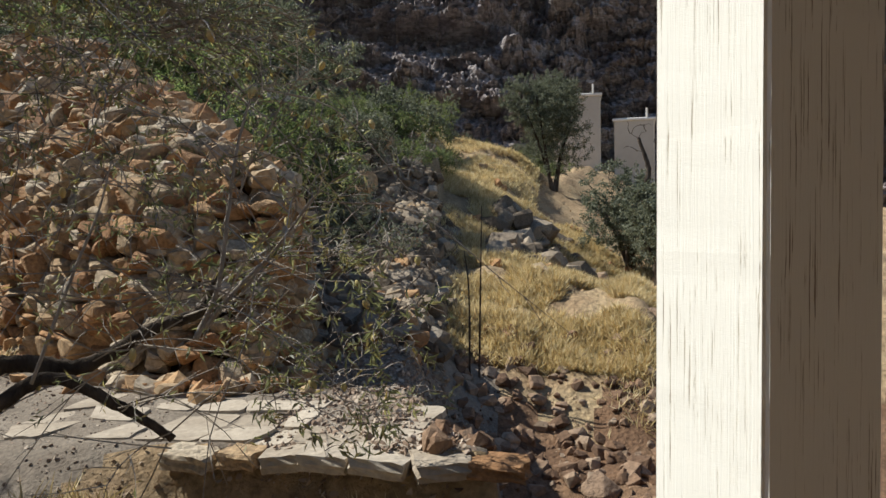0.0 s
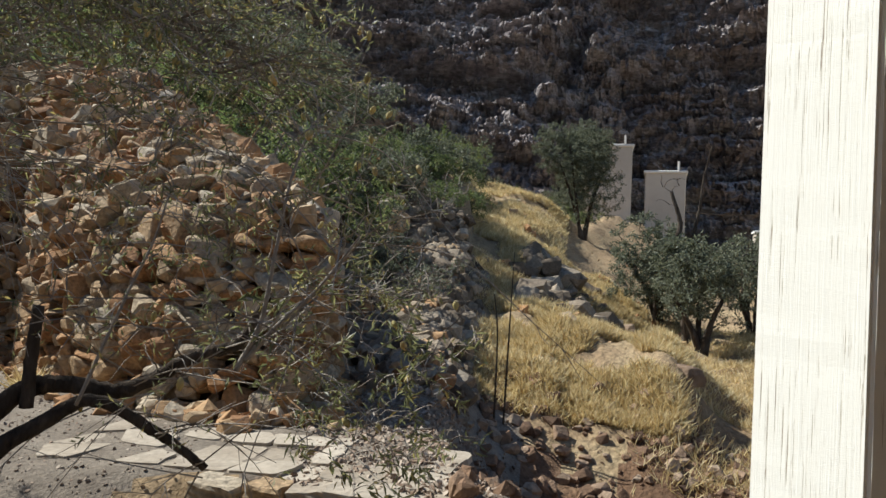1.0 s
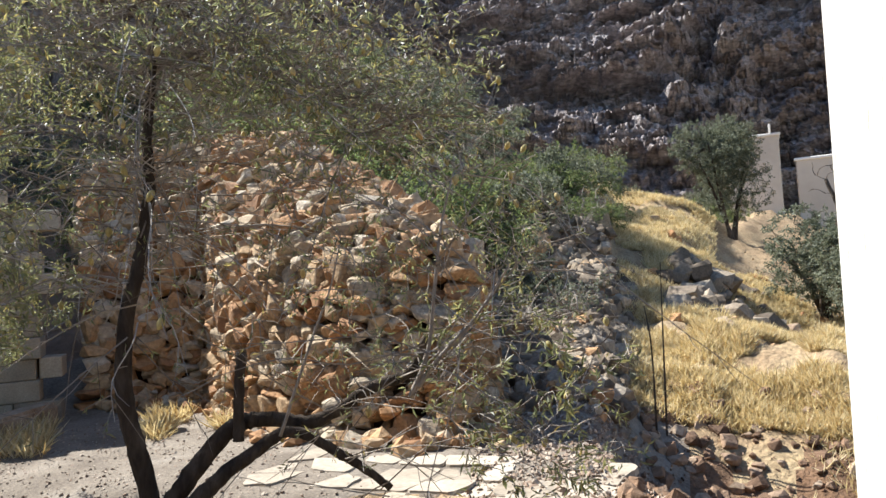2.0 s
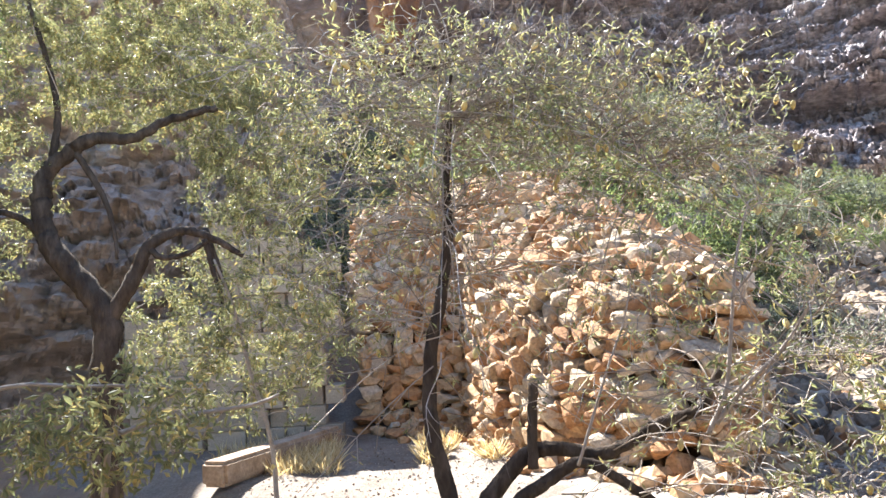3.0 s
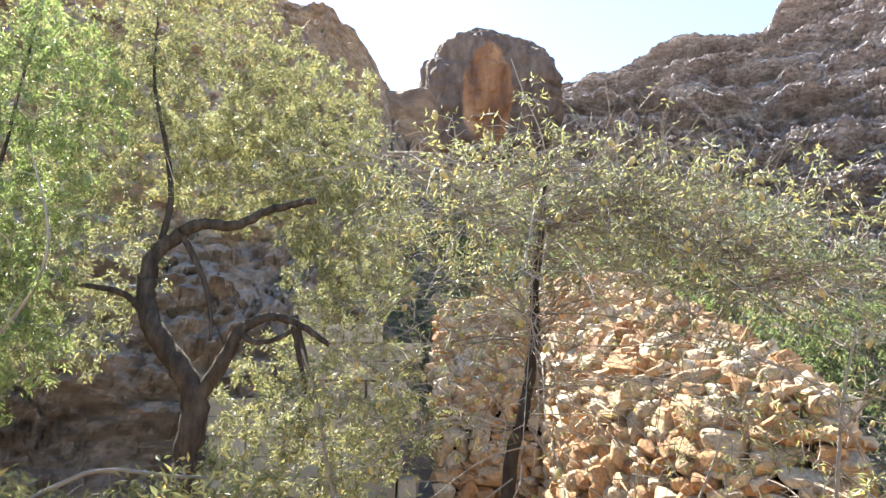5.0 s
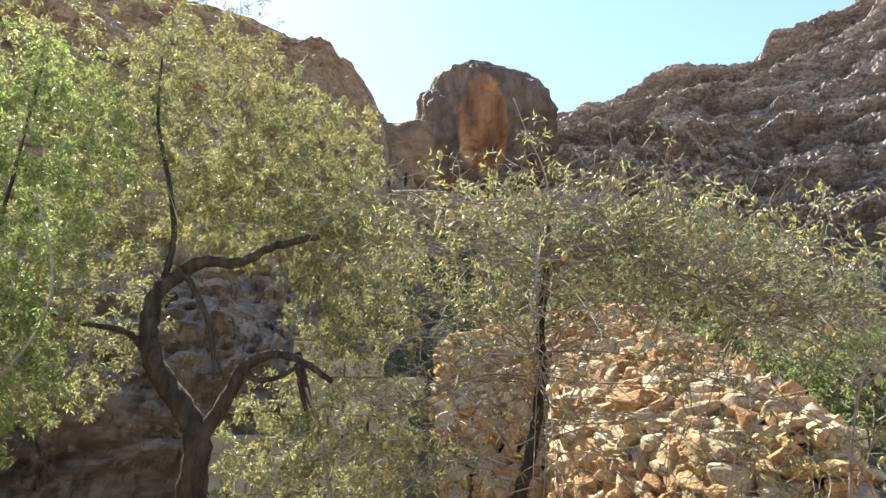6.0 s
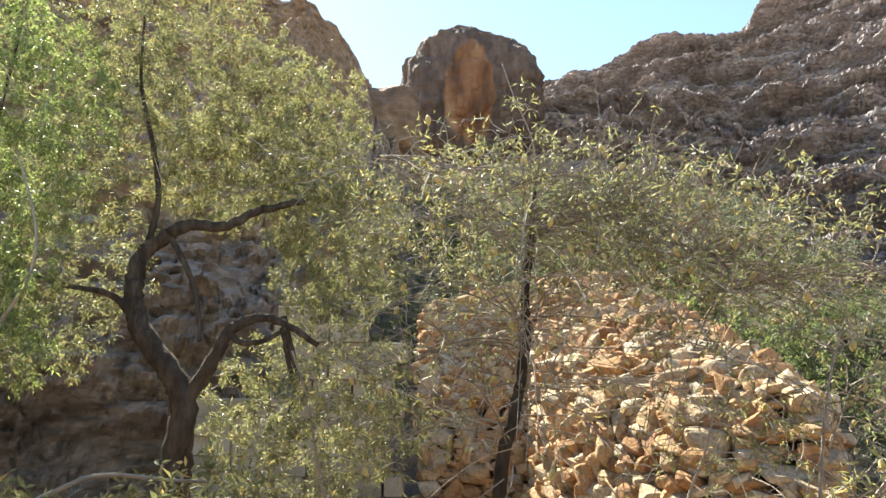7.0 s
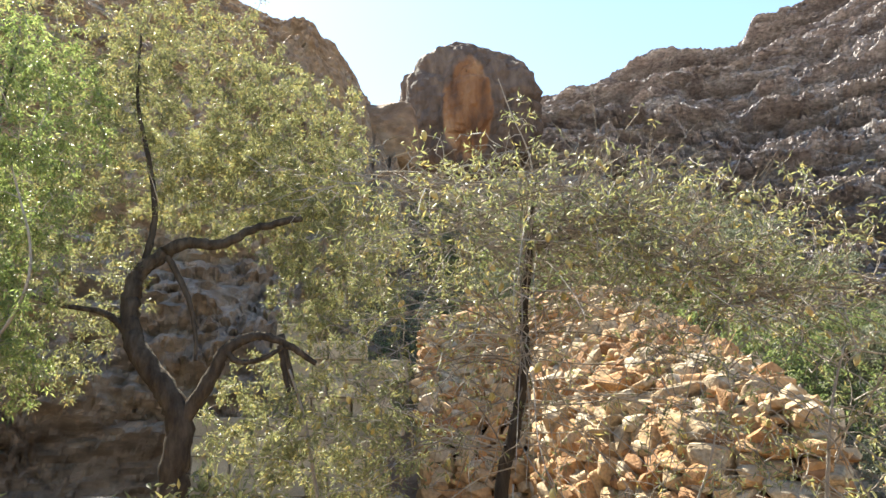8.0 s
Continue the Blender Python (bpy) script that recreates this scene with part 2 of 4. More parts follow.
def ground_height(x, y):
    r, az = math.hypot(x, y), math.degrees(math.atan2(x, y))
    r0, z0, k = np.interp(az, AZ_KEY, R_ZERO), np.interp(az, AZ_KEY, Z_ZERO), np.interp(az, AZ_KEY, SLOPE)
    far = min(r, np.interp(az, AZ_KEY, CREST))
    hill = z0 + k * max(0.0, far - r0) + 0.02 * max(0.0, far - 22) * k * 4
    hill += 0.9 * math.exp(-((r - 8.9) / 2.4) ** 2) * smoothstep(34, 43, az) * smoothstep(54, 48, az)
    rough = 0.05 + 0.05 * min(1.0, max(0.0, r - r0) / 3) + 0.004 * far
    hill += rough * 1.6 * fbm((x * 0.55, y * 0.55, 0.3), 6)
    hill += 0.10 * smoothstep(r0, r0 + 3, r) * fbm((x * 1.9, y * 1.9, 6.3), 4)
    if r > 9 and -30 < az < 34:
        hill += min(1.0, (r - 9) / 4) * (0.9 * ridged((x * 0.24, y * 0.24, 2.0), 7) - 0.75)
    # the yard, bounded by the kerb line and by the drop into the gully
    kerb = (x - 1.60) * 0.656 + (y - 3.85) * 0.755          # beyond the kerb line when positive
    drop = (x - 2.78) * 0.807 - (y - 3.30) * 0.590          # past the drop when positive
    wob = 0.06 * fbm((x * 2.2, y * 2.2, 5.0), 4)
    low = 0.52 + 0.05 * fbm((x * 1.4, y * 1.4, 2.0), 5)
    yard = YARD + 0.02 * fbm((x * 1.3, y * 1.3, 8.0), 5)
    inner = low + (yard - low) * smoothstep(-0.10 - 0.8 * smoothstep(1.5, 0.7, x), 0.0, kerb + wob * 0.4)
    w = smoothstep(-0.05, 0.22, drop + wob)
    near = inner * (1 - w) + hill * w if az > -70 and az < 120 else 0.45
    back = smoothstep(r0 - 1.2, r0 + 0.3, r)
    z = near * (1 - back) + hill * back
    if r < 1.9:
        z = min(z, 0.42 + 0.1 * fbm((x, y, 3), 3) * smoothstep(0.9, 1.9, r))
    return z


def build_ground():
    az = np.radians(np.concatenate([np.arange(-62, 80, 0.55), np.arange(80, 298, 4.0)]))
    rad = [0.0] + [0.45 * 1.0165 ** i for i in range(500)]
    rad = [q for q in rad if q < 1500] + [1500.0]
    na = len(az)
    verts = [(0.0, 0.0, 0.42)]
    for q in rad[1:]:
        for a in az:
            x, y = q * math.sin(a), q * math.cos(a)
            verts.append((x, y, ground_height(x, y)))
    faces = [(0, 1 + (k + 1) % na, 1 + k) for k in range(na)]
    kind = [0] * na
    for i in range(len(rad) - 2):
        for k in range(na):
            k2 = (k + 1) % na
            p = 1 + i * na
            faces.append((p + k, p + k2, p + na + k2, p + na + k))
            x, y, z = verts[p + k]
            kerb = (x - 1.60) * 0.656 + (y - 3.85) * 0.755
            drop = (x - 2.78) * 0.807 - (y - 3.30) * 0.590
            rr = math.hypot(x, y)
            kind.append(0 if drop < 0.02 and kerb > -0.03 - 0.5 * smoothstep(1.3, 0.6, x) and rr < 9 and x > -6 else (2 if rr > 6.3 and math.degrees(math.atan2(x, y)) < 33 + 1.5 * math.sin(rr * 1.7) else (3 if drop > 0 and rr < 7.0 + 0.7 * fbm((x, y, 7.0), 4) else 1)))
    me = bpy.data.meshes.new("ground")
    me.from_pydata(verts, [], faces)
    me.materials.append(M_YARD)
    me.materials.append(M_HILL)
    me.materials.append(M_CRAG)
    me.materials.append(M_GULLY)
    me.polygons.foreach_set("material_index", kind)
    me.polygons.foreach_set("use_smooth", [True] * len(faces))
    ob = put("ground", me)
    tagged(ob, "pale gravel yard running into a dry brown hillside", "ground", kind="structure")


build_ground()


# ---- cliffs ----
def cliff(name, az_range, steps, foot, top, mat, label, disp, freq, shape_pow=1.3, bands=7, overhang=None, seed=0.0, ledge=0.65, strata=2.6):
    """A rock face seen from the yard: foot and top are functions of the azimuth that give (radius, height)."""
    na, nv = steps
    verts = np.zeros(((na + 1) * (nv + 1), 3))
    for i in range(na + 1):
        a = az_range[0] + (az_range[1] - az_range[0]) * i / na
        (r0, z0), (r1, z1) = foot(a), top(a)
        sa, ca = math.sin(radians(a)), math.cos(radians(a))
        for j in range(nv + 1):
            v = j / nv
            z = z0 + (z1 - z0) * v
            p0 = (sa * r0 * freq + seed, ca * r0 * freq, z * freq * strata)
            # ledges: the face steps back at uneven heights
            s = v * bands + 1.1 * noise.noise((p0[0] * 0.5, p0[1] * 0.5, seed + 3)) + 0.35 * noise.noise((p0[0] * 2.3, p0[1] * 2.3, seed + 5))
            led = (math.floor(s) + smoothstep(0.5, 1.0, s - math.floor(s))) / bands
            w = max(0.0, min(1.0, (1 - ledge) * v + ledge * led))
            r = r0 + (r1 - r0) * w ** shape_pow
            if overhang:
                r += overhang(a, z)
            warp = 0.5 * noise.noise((p0[0] * 2, p0[1] * 2, p0[2] * 2))
            q0 = (p0[0] + warp, p0[1] + warp, p0[2] + 0.3 * warp)
            d = disp * ((ridged(p0, 7) - 1.0) * 0.5 + 1.3 * fbm((p0[0] * 0.45 + 0.2 * p0[2], p0[1] * 0.45, p0[2] * 0.4), 3) + 0.5 * fbm((p0[0] * 3.1, p0[1] * 3.1, p0[2] * 3.1), 5)
                        + 0.55 * block_step((q0[0] * 1.1, q0[1] * 1.1, q0[2] * 1.7)) + 0.38 * block_step((q0[0] * 3.3, q0[1] * 3.3, q0[2] * 4.6))
                        + 0.2 * block_step((q0[0] * 8.7, q0[1] * 8.7, q0[2] * 11.0)))
            fade = min(1.0, v * 8 + 0.3)
            r -= d * fade
            verts[i * (nv + 1) + j] = (sa * r, ca * r, z + d * 0.12 * fade)
    faces = []
    for i in range(na):
        for j in range(nv):
            p = i * (nv + 1) + j
            faces.append((p, p + nv + 1, p + nv + 2, p + 1))
    me = bpy.data.meshes.new(name)
    me.from_pydata(verts.tolist(), [], faces)
    me.materials.append(mat)
    return tagged(put(name, me), label, "cliff", kind="structure")


RIDGE_AZ = [4, 6.2, 10, 12.8, 15.2, 17.2, 18.7, 22.1, 23.3, 26, 28, 35, 50, 100]
RIDGE_EL = [24.0, 24.2, 24.8, 25.3, 26.1, 26.2, 25.6, 26.1, 27.1, 27.4, 27.8, 32, 38, 40]
FOOT_AZ = [4, 14, 22, 31, 40, 50, 60, 100]
FOOT_EL = [19.0, 17.0, 14.5, 10.5, 7.5, 3.0, 2.0, 1.0]


def right_foot(a):
    r = 44 + 14 * smoothstep(36, 46, a)
    x, y = r * math.sin(radians(a)), r * math.cos(radians(a))
    return r, min(ground_height(x, y), 2 + r * math.tan(radians(np.interp(a, FOOT_AZ, FOOT_EL)))) - 1.5


def right_top(a):
    r = 105 - 30 * smoothstep(30, 60, a)
    return r, 2 + r * math.tan(radians(np.interp(a, RIDGE_AZ, RIDGE_EL)))


cliff("cliff_wall_east", (4, 82), (560, 320), right_foot, right_top, M_CLIFF,
      "dark brown weathered cliff with pale sunlit ledges", 2.5, 0.10, 1.15, 9, seed=3.0, ledge=0.75, strata=3.2)

LEFT_AZ = [-100, -38, -20, -16, -13.1, -11.1, -9.9, -7.9, -6.5, -5.4, -4.0, -2.8]
LEFT_EL = [31, 30.5, 29.8, 29.3, 29.0, 27.1, 25.4, 23.7, 22.9, 22.2, 20.5, 18]


def left_foot(a):
    r = 9.6 + 2.5 * smoothstep(-18, -9, a) + 17 * smoothstep(-9.5, -3.5, a)
    x, y = r * math.sin(radians(a)), r * math.cos(radians(a))
    return r, 0.5 + (ground_height(x, y) - 1.3) * smoothstep(-18, -12, a)


def left_top(a):
    r = 30 + 12 * smoothstep(-20, -4, a)
    return r, 2 + r * math.tan(radians(np.interp(a, LEFT_AZ, LEFT_EL)))


def cave(a, z):
    return 0.6 * (1 - smoothstep(1.7, 2.5, z)) * (1 - smoothstep(-20, -17, a))


cliff("cliff_wall_west", (-72, -2.8), (320, 260), left_foot, left_top, M_WEST,
      "brown sandstone cliff with a dark hollow at its foot", 0.5, 0.42, 1.5, 6, cave, seed=9.0, ledge=0.35)


# ---- boulder on the slope ----
def rock_mesh(name, seed, size, mat, level=2, rough=0.25, freq=1.2, square=0.0):
    bm = bmesh.new()
    bmesh.ops.create_icosphere(bm, subdivisions=level, radius=1.0)
    off = Vector((seed * 7.3, seed * 3.1, seed * 1.7))
    for v in bm.verts:
        n = v.co.normalized()
        if square:
            m = max(abs(n.x), abs(n.y), abs(n.z))
            n = n * (1 - square + square / m)
        d = 1 + rough * noise.fractal(v.co * freq + off, 0.8, 2.1, 5, noise_basis="PERLIN_ORIGINAL")
        v.co = Vector((n.x * size[0], n.y * size[1], n.z * size[2])) * d
    me = bpy.data.meshes.new(name)
    bm.to_mesh(me)
    bm.free()
    me.materials.append(mat)
    return me


def scar_boulder(m):
    """Adds the fresh orange rock face, an uneven patch on the boulder's front."""
    nt = m.node_tree
    link = nt.links.new
    tc = nt.nodes.new("ShaderNodeTexCoord")
    mp = nt.nodes.new("ShaderNodeMapping")
    mp.inputs["Location"].default_value = (0.05, 0.95, 0.15)
    mp.inputs["Scale"].default_value = (0.52, 0.22, 0.24)
    n = nt.nodes.new("ShaderNodeTexNoise")
    n.inputs["Scale"].default_value, n.inputs["Detail"].default_value = 0.5, 8
    streak = nt.nodes.new("ShaderNodeMapping")
    streak.inputs["Scale"].default_value = (1.5, 1.5, 0.35)
    link(tc.outputs["Object"], streak.inputs[0])
    link(streak.outputs[0], n.inputs["Vector"])
    mix = nt.nodes.new("ShaderNodeMix")
    mix.data_type, mix.blend_type = "RGBA", "LINEAR_LIGHT"
    mix.inputs[0].default_value = 0.35
    link(tc.outputs["Object"], mp.inputs[0])
    link(mp.outputs[0], mix.inputs[6])
    link(n.outputs["Color"], mix.inputs[7])
    g = nt.nodes.new("ShaderNodeTexGradient")
    g.gradient_type = "SPHERICAL"
    link(mix.outputs[2], g.inputs[0])
    r = ramp_node(nt, [(0.14, (0, 0, 0)), (0.24, (1, 1, 1))])
    link(g.outputs["Fac"], r.inputs[0])
    b = nt.nodes["Principled BSDF"]
    old = b.inputs["Base Color"].links[0].from_socket
    orange = ramp_node(nt, [(0.35, (0.10, 0.05, 0.03)), (0.5, (0.24, 0.115, 0.055)), (0.65, (0.38, 0.22, 0.12))])
    link(n.outputs["Fac"], orange.inputs[0])
    fin = nt.nodes.new("ShaderNodeMix")
    fin.data_type = "RGBA"
    link(r.outputs[0], fin.inputs[0])
    link(old, fin.inputs[6])
    link(orange.outputs[0], fin.inputs[7])
    link(fin.outputs[2], b.inputs["Base Color"])


scar_boulder(M_BOULDER)


def build_boulder():
    at = Vector((0.14, 46.13, 22.5))
    me = rock_mesh("boulder", 2.0, (5.15, 4.5, 5.7), M_BOULDER, 6, 0.12, 0.9, 0.25)
    for v in me.vertices:                       # long cracks and a scalloped front
        c = v.co
        d = 0.22 * ridged((c.x * 0.45 + 4, c.y * 0.45, c.z * 0.3), 6)
        chips = block_step((c.x * 0.35 + 2, c.y * 0.35, c.z * 0.28)) + 0.5 * block_step((c.x * 1.1, c.y * 1.1, c.z * 0.9))
        v.co = c * (0.835 + 0.09 * d + 0.05 * chips + 0.012 * fbm((c.x * 2, c.y * 2, c.z * 2), 4))
    ob = put("boulder", me)
    ob.location = at
    tagged(ob, "huge rounded brown boulder perched on the slope", "boulder")


build_boulder()


def build_small_boulder():
    me = rock_mesh("boulder", 5.0, (1.25, 1.2, 1.45), M_CRAG, 5, 0.16, 1.0, 0.4)
    me.polygons.foreach_set("use_smooth", [True] * len(me.polygons))
    ob = put("boulder", me)
    ob.location = (-3.2, 27.6, 13.5)
    tagged(ob, "smaller brown boulder wedged beside the huge one", "boulder")


build_small_boulder()


# ---- ruined stone heap ----
# foot, knee and top of the heap's face, one column after another
HEAP_FOOT = [(-0.45, 8.35, 0.8), (0.72, 8.25, 0.8), (0.80, 7.0, 0.8), (1.50, 5.65, 0.8), (2.20, 5.0, 0.8), (2.85, 5.95, 0.8), (3.9, 8.4, 1.2)]
HEAP_KNEE = [(-0.47, 8.80, 2.2), (0.82, 8.62, 2.2), (0.98, 7.25, 2.0), (1.71, 5.85, 2.2), (2.41, 5.38, 2.15), (2.90, 6.25, 2.08), (3.75, 8.6, 1.9)]
HEAP_TOP = [(-0.51, 9.60, 3.33), (0.74, 9.50, 3.68), (1.08, 9.15, 3.68), (1.75, 8.70, 3.62), (2.45, 8.50, 3.15), (2.75, 8.7, 2.85), (3.4, 9.6, 2.4)]


def heap_point(u, v):
    """A point of the heap's face: u runs along it, v from the foot to the top."""
    k = min(len(HEAP_FOOT) - 1.001, u * (len(HEAP_FOOT) - 1))
    i, t = int(k), k - int(k)
    rows3 = [np.array(c[i]) * (1 - t) + np.array(c[i + 1]) * t for c in (HEAP_FOOT, HEAP_KNEE, HEAP_TOP)]
    p = rows3[0] * (1 - v * 2) + rows3[1] * v * 2 if v < 0.5 else rows3[1] * (2 - 2 * v) + rows3[2] * (2 * v - 1)
    bulge = 0.10 * noise.noise((u * 9, v * 5, 1.0))
    return p + np.array([0, -bulge, 0.4 * bulge])


def stone_shape(seed, flat, points=17, mat=None, bevel=0.035):
    """An angular field stone: the hull of points thrown at a rounded box."""
    rng = np.random.default_rng(int(seed * 10))
    q = rng.uniform(-1, 1, (points, 3))
    q = q / (np.sum(np.abs(q) ** 3.2, axis=1, keepdims=True) ** (1 / 3.2)) * rng.uniform(0.86, 1.06, (points, 1))
    bm = bmesh.new()
    for c in q:
        bm.verts.new((c[0], c[1], c[2] * flat))
    hull = bmesh.ops.convex_hull(bm, input=bm.verts[:])
    bmesh.ops.delete(bm, geom=[g for g in hull["geom_interior"] if isinstance(g, bmesh.types.BMVert)], context="VERTS")
    if bevel:
        bmesh.ops.bevel(bm, geom=bm.edges[:], offset=bevel, segments=1, affect="EDGES")
    me = bpy.data.meshes.new("stone")
    bm.to_mesh(me)
    bm.free()
    me.materials.append(mat or M_STONE)
    return me


def build_heap():
    rng = np.random.default_rng(4)
    heap = new("stone_heap")
    tagged(heap, "ruined dry-stone wall of orange and pale stones", "stone wall")
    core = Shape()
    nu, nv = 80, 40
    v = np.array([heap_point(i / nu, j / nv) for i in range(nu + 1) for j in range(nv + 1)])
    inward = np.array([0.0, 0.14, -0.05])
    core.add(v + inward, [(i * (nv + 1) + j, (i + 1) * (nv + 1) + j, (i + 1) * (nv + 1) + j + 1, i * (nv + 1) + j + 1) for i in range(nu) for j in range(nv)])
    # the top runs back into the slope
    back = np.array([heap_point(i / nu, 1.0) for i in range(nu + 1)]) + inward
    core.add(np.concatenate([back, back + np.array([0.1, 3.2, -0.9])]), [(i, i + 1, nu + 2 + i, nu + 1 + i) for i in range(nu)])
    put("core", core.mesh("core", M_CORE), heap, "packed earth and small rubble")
    shapes = [stone_shape(s + 0.5, f, 17, None, 0.075) for s, f in enumerate((0.55, 0.7, 0.6, 0.85, 0.5, 0.75, 0.65, 0.9, 0.6, 0.7, 0.8, 0.55))]
    plain = [stone_shape(s + 0.5, f, 17, None, 0) for s, f in enumerate((0.55, 0.7, 0.6, 0.85, 0.5, 0.75, 0.65, 0.9))]
    rest = Shape()
    slots = []
    v = 0.015
    while v < 1.03:
        h = rng.uniform(0.075, 0.15)
        vv = min(v, 1.0)
        u = rng.uniform(0, 0.01)
        while u < 1.0:
            p = heap_point(u, vv)
            w = rng.uniform(0.13, 0.32) * (1.5 if rng.random() < 0.14 else 1.0)
            q = heap_point(min(1, u + 0.01), vv)
            span = np.linalg.norm(q - p) / 0.01
            slots.append((u, vv, w, h))
            u += w / max(span, 0.5) * 0.97
        d = np.linalg.norm(heap_point(0.5, min(1, vv + 0.02)) - heap_point(0.5, max(0, vv - 0.02))) / max(0.01, min(1, vv + 0.02) - max(0, vv - 0.02))
        v += h / d * 0.95
    order = sorted(range(len(slots)), key=lambda i: abs(slots[i][0] - 0.5) + 0.3 * slots[i][1])
    chosen = set(order[:300])
    for i, (u, vv, w, h) in enumerate(slots):
        p = heap_point(u, vv)
        du = heap_point(min(1, u + 0.01), vv) - heap_point(max(0, u - 0.01), vv)
        dv = heap_point(u, min(1, vv + 0.02)) - heap_point(u, max(0, vv - 0.02))
        du, dv = unit(du), unit(dv)
        n = unit(np.cross(du, dv))
        tilt = rng.uniform(-8, 8) if vv < 0.5 else rng.uniform(-17, 17)
        z = unit(dv * 0.5 + np.array([0, 0, 0.6]))
        x = unit(du - z * np.dot(du, z))
        y = np.cross(z, x)
        rot = Matrix((x, y, z)).transposed().to_4x4()
        depth = rng.uniform(0.10, 0.17)
        pos = p + n * rng.uniform(-0.07, 0.05) * (1 if vv < 0.9 else 0.3)
        m = Matrix.Translation(pos) @ rot @ pose(0, 0, 0, rng.uniform(-14, 14), tilt, rng.uniform(-25, 25)) @ Matrix.Diagonal((w * 0.56, depth, h * rng.uniform(0.66, 1.0) / 0.68, 1))
        me = shapes[rng.integers(len(shapes))]
        if i in chosen:
            ob = new("stone", me)
            ob.parent, ob.matrix_basis = heap, m
        else:
            me = plain[i % 8]
            co = np.array([m @ q.co for q in me.vertices])
            rest.add(co, [tuple(pl.vertices) for pl in me.polygons])
    # loose stones along the foot and on the slope above
    for _ in range(1500):
        if rng.random() < 0.2:
            u = rng.uniform(0.05, 0.95)
            p = heap_point(u, 0) + np.array([rng.normal(0, 0.12), -abs(rng.normal(0, 0.22)), 0])
            p[2] = ground_height(p[0], p[1]) + 0.02
        else:
            p = heap_point(rng.uniform(0, 1), rng.uniform(0.02, 1.0)) + np.array([0, rng.uniform(-0.06, 0.02), 0.04])
        s = rng.uniform(0.03, 0.11)
        me = plain[rng.integers(8)]
        m = Matrix.Translation(p) @ pose(0, 0, 0, *rng.uniform(-40, 40, 3)) @ Matrix.Diagonal((s, s * rng.uniform(0.7, 1.2), s * 0.9, 1))
        rest.add(np.array([m @ q.co for q in me.vertices]), [tuple(pl.vertices) for pl in me.polygons])
    tagged(put("rubble", rest.mesh("rubble", M_RUBBLE), heap, "smaller stones of the same wall"), kind="stuff")


build_heap()


# ---- stack of concrete blocks ----
def box_mesh(name, size, mat, bevel=0.006, segments=1):
    bm = bmesh.new()
    bmesh.ops.create_cube(bm, size=1.0)
    for v in bm.verts:
        v.co = Vector((v.co.x * size[0], v.co.y * size[1], v.co.z * size[2]))
    bmesh.ops.bevel(bm, geom=bm.edges[:], offset=bevel, segments=segments, affect="EDGES")
    me = bpy.data.meshes.new(name)
    bm.to_mesh(me)
    bm.free()
    me.materials.append(mat)
    return me


def build_blocks():
    rng = np.random.default_rng(11)
    stack = new("block_stack")
    tagged(stack, "stack of grey concrete building blocks before the rock", "blocks")
    long, end = box_mesh("block", (0.392, 0.195, 0.195), M_BLOCK, 0.008), box_mesh("block_end", (0.192, 0.39, 0.195), M_BLOCK, 0.008)
    for row in range(12):
        z = YARD + 0.1 + row * 0.2
        x = -2.87 + rng.uniform(-0.03, 0.03)
        while x < -0.85:
            # the stack is stepped: low at its west end, high in the middle
            limit = 6 if x < -2.2 else (11 if x < -1.75 else (10 if x < -1.2 else 9))
            w = 0.4 if rng.random() < 0.45 else 0.2
            if row <= limit:
                ob = new("block", long if w == 0.4 else end)
                ob.parent = stack
                ob.matrix_basis = pose(x + w / 2 + rng.normal(0, 0.004), 8.0 + (0.1 if w == 0.4 else 0.2) + rng.normal(0, 0.028), z, rng.normal(0, 0.5), rng.normal(0, 0.5), rng.normal(0, 2.5))
            x += w + rng.uniform(0.002, 0.012)


build_blocks()


def build_kerb_beam():
    me = box_mesh("stone_beam", (1.9, 0.24, 0.2), M_BEAM, 0.03, 2)
    ob = put("stone_beam", me)
    ob.matrix_basis = pose(-1.13, 7.0, YARD + 0.1, 0, 0, 67)
    tagged(ob, "long squared sandstone beam lying on the gravel", "stone beam")


build_kerb_beam()


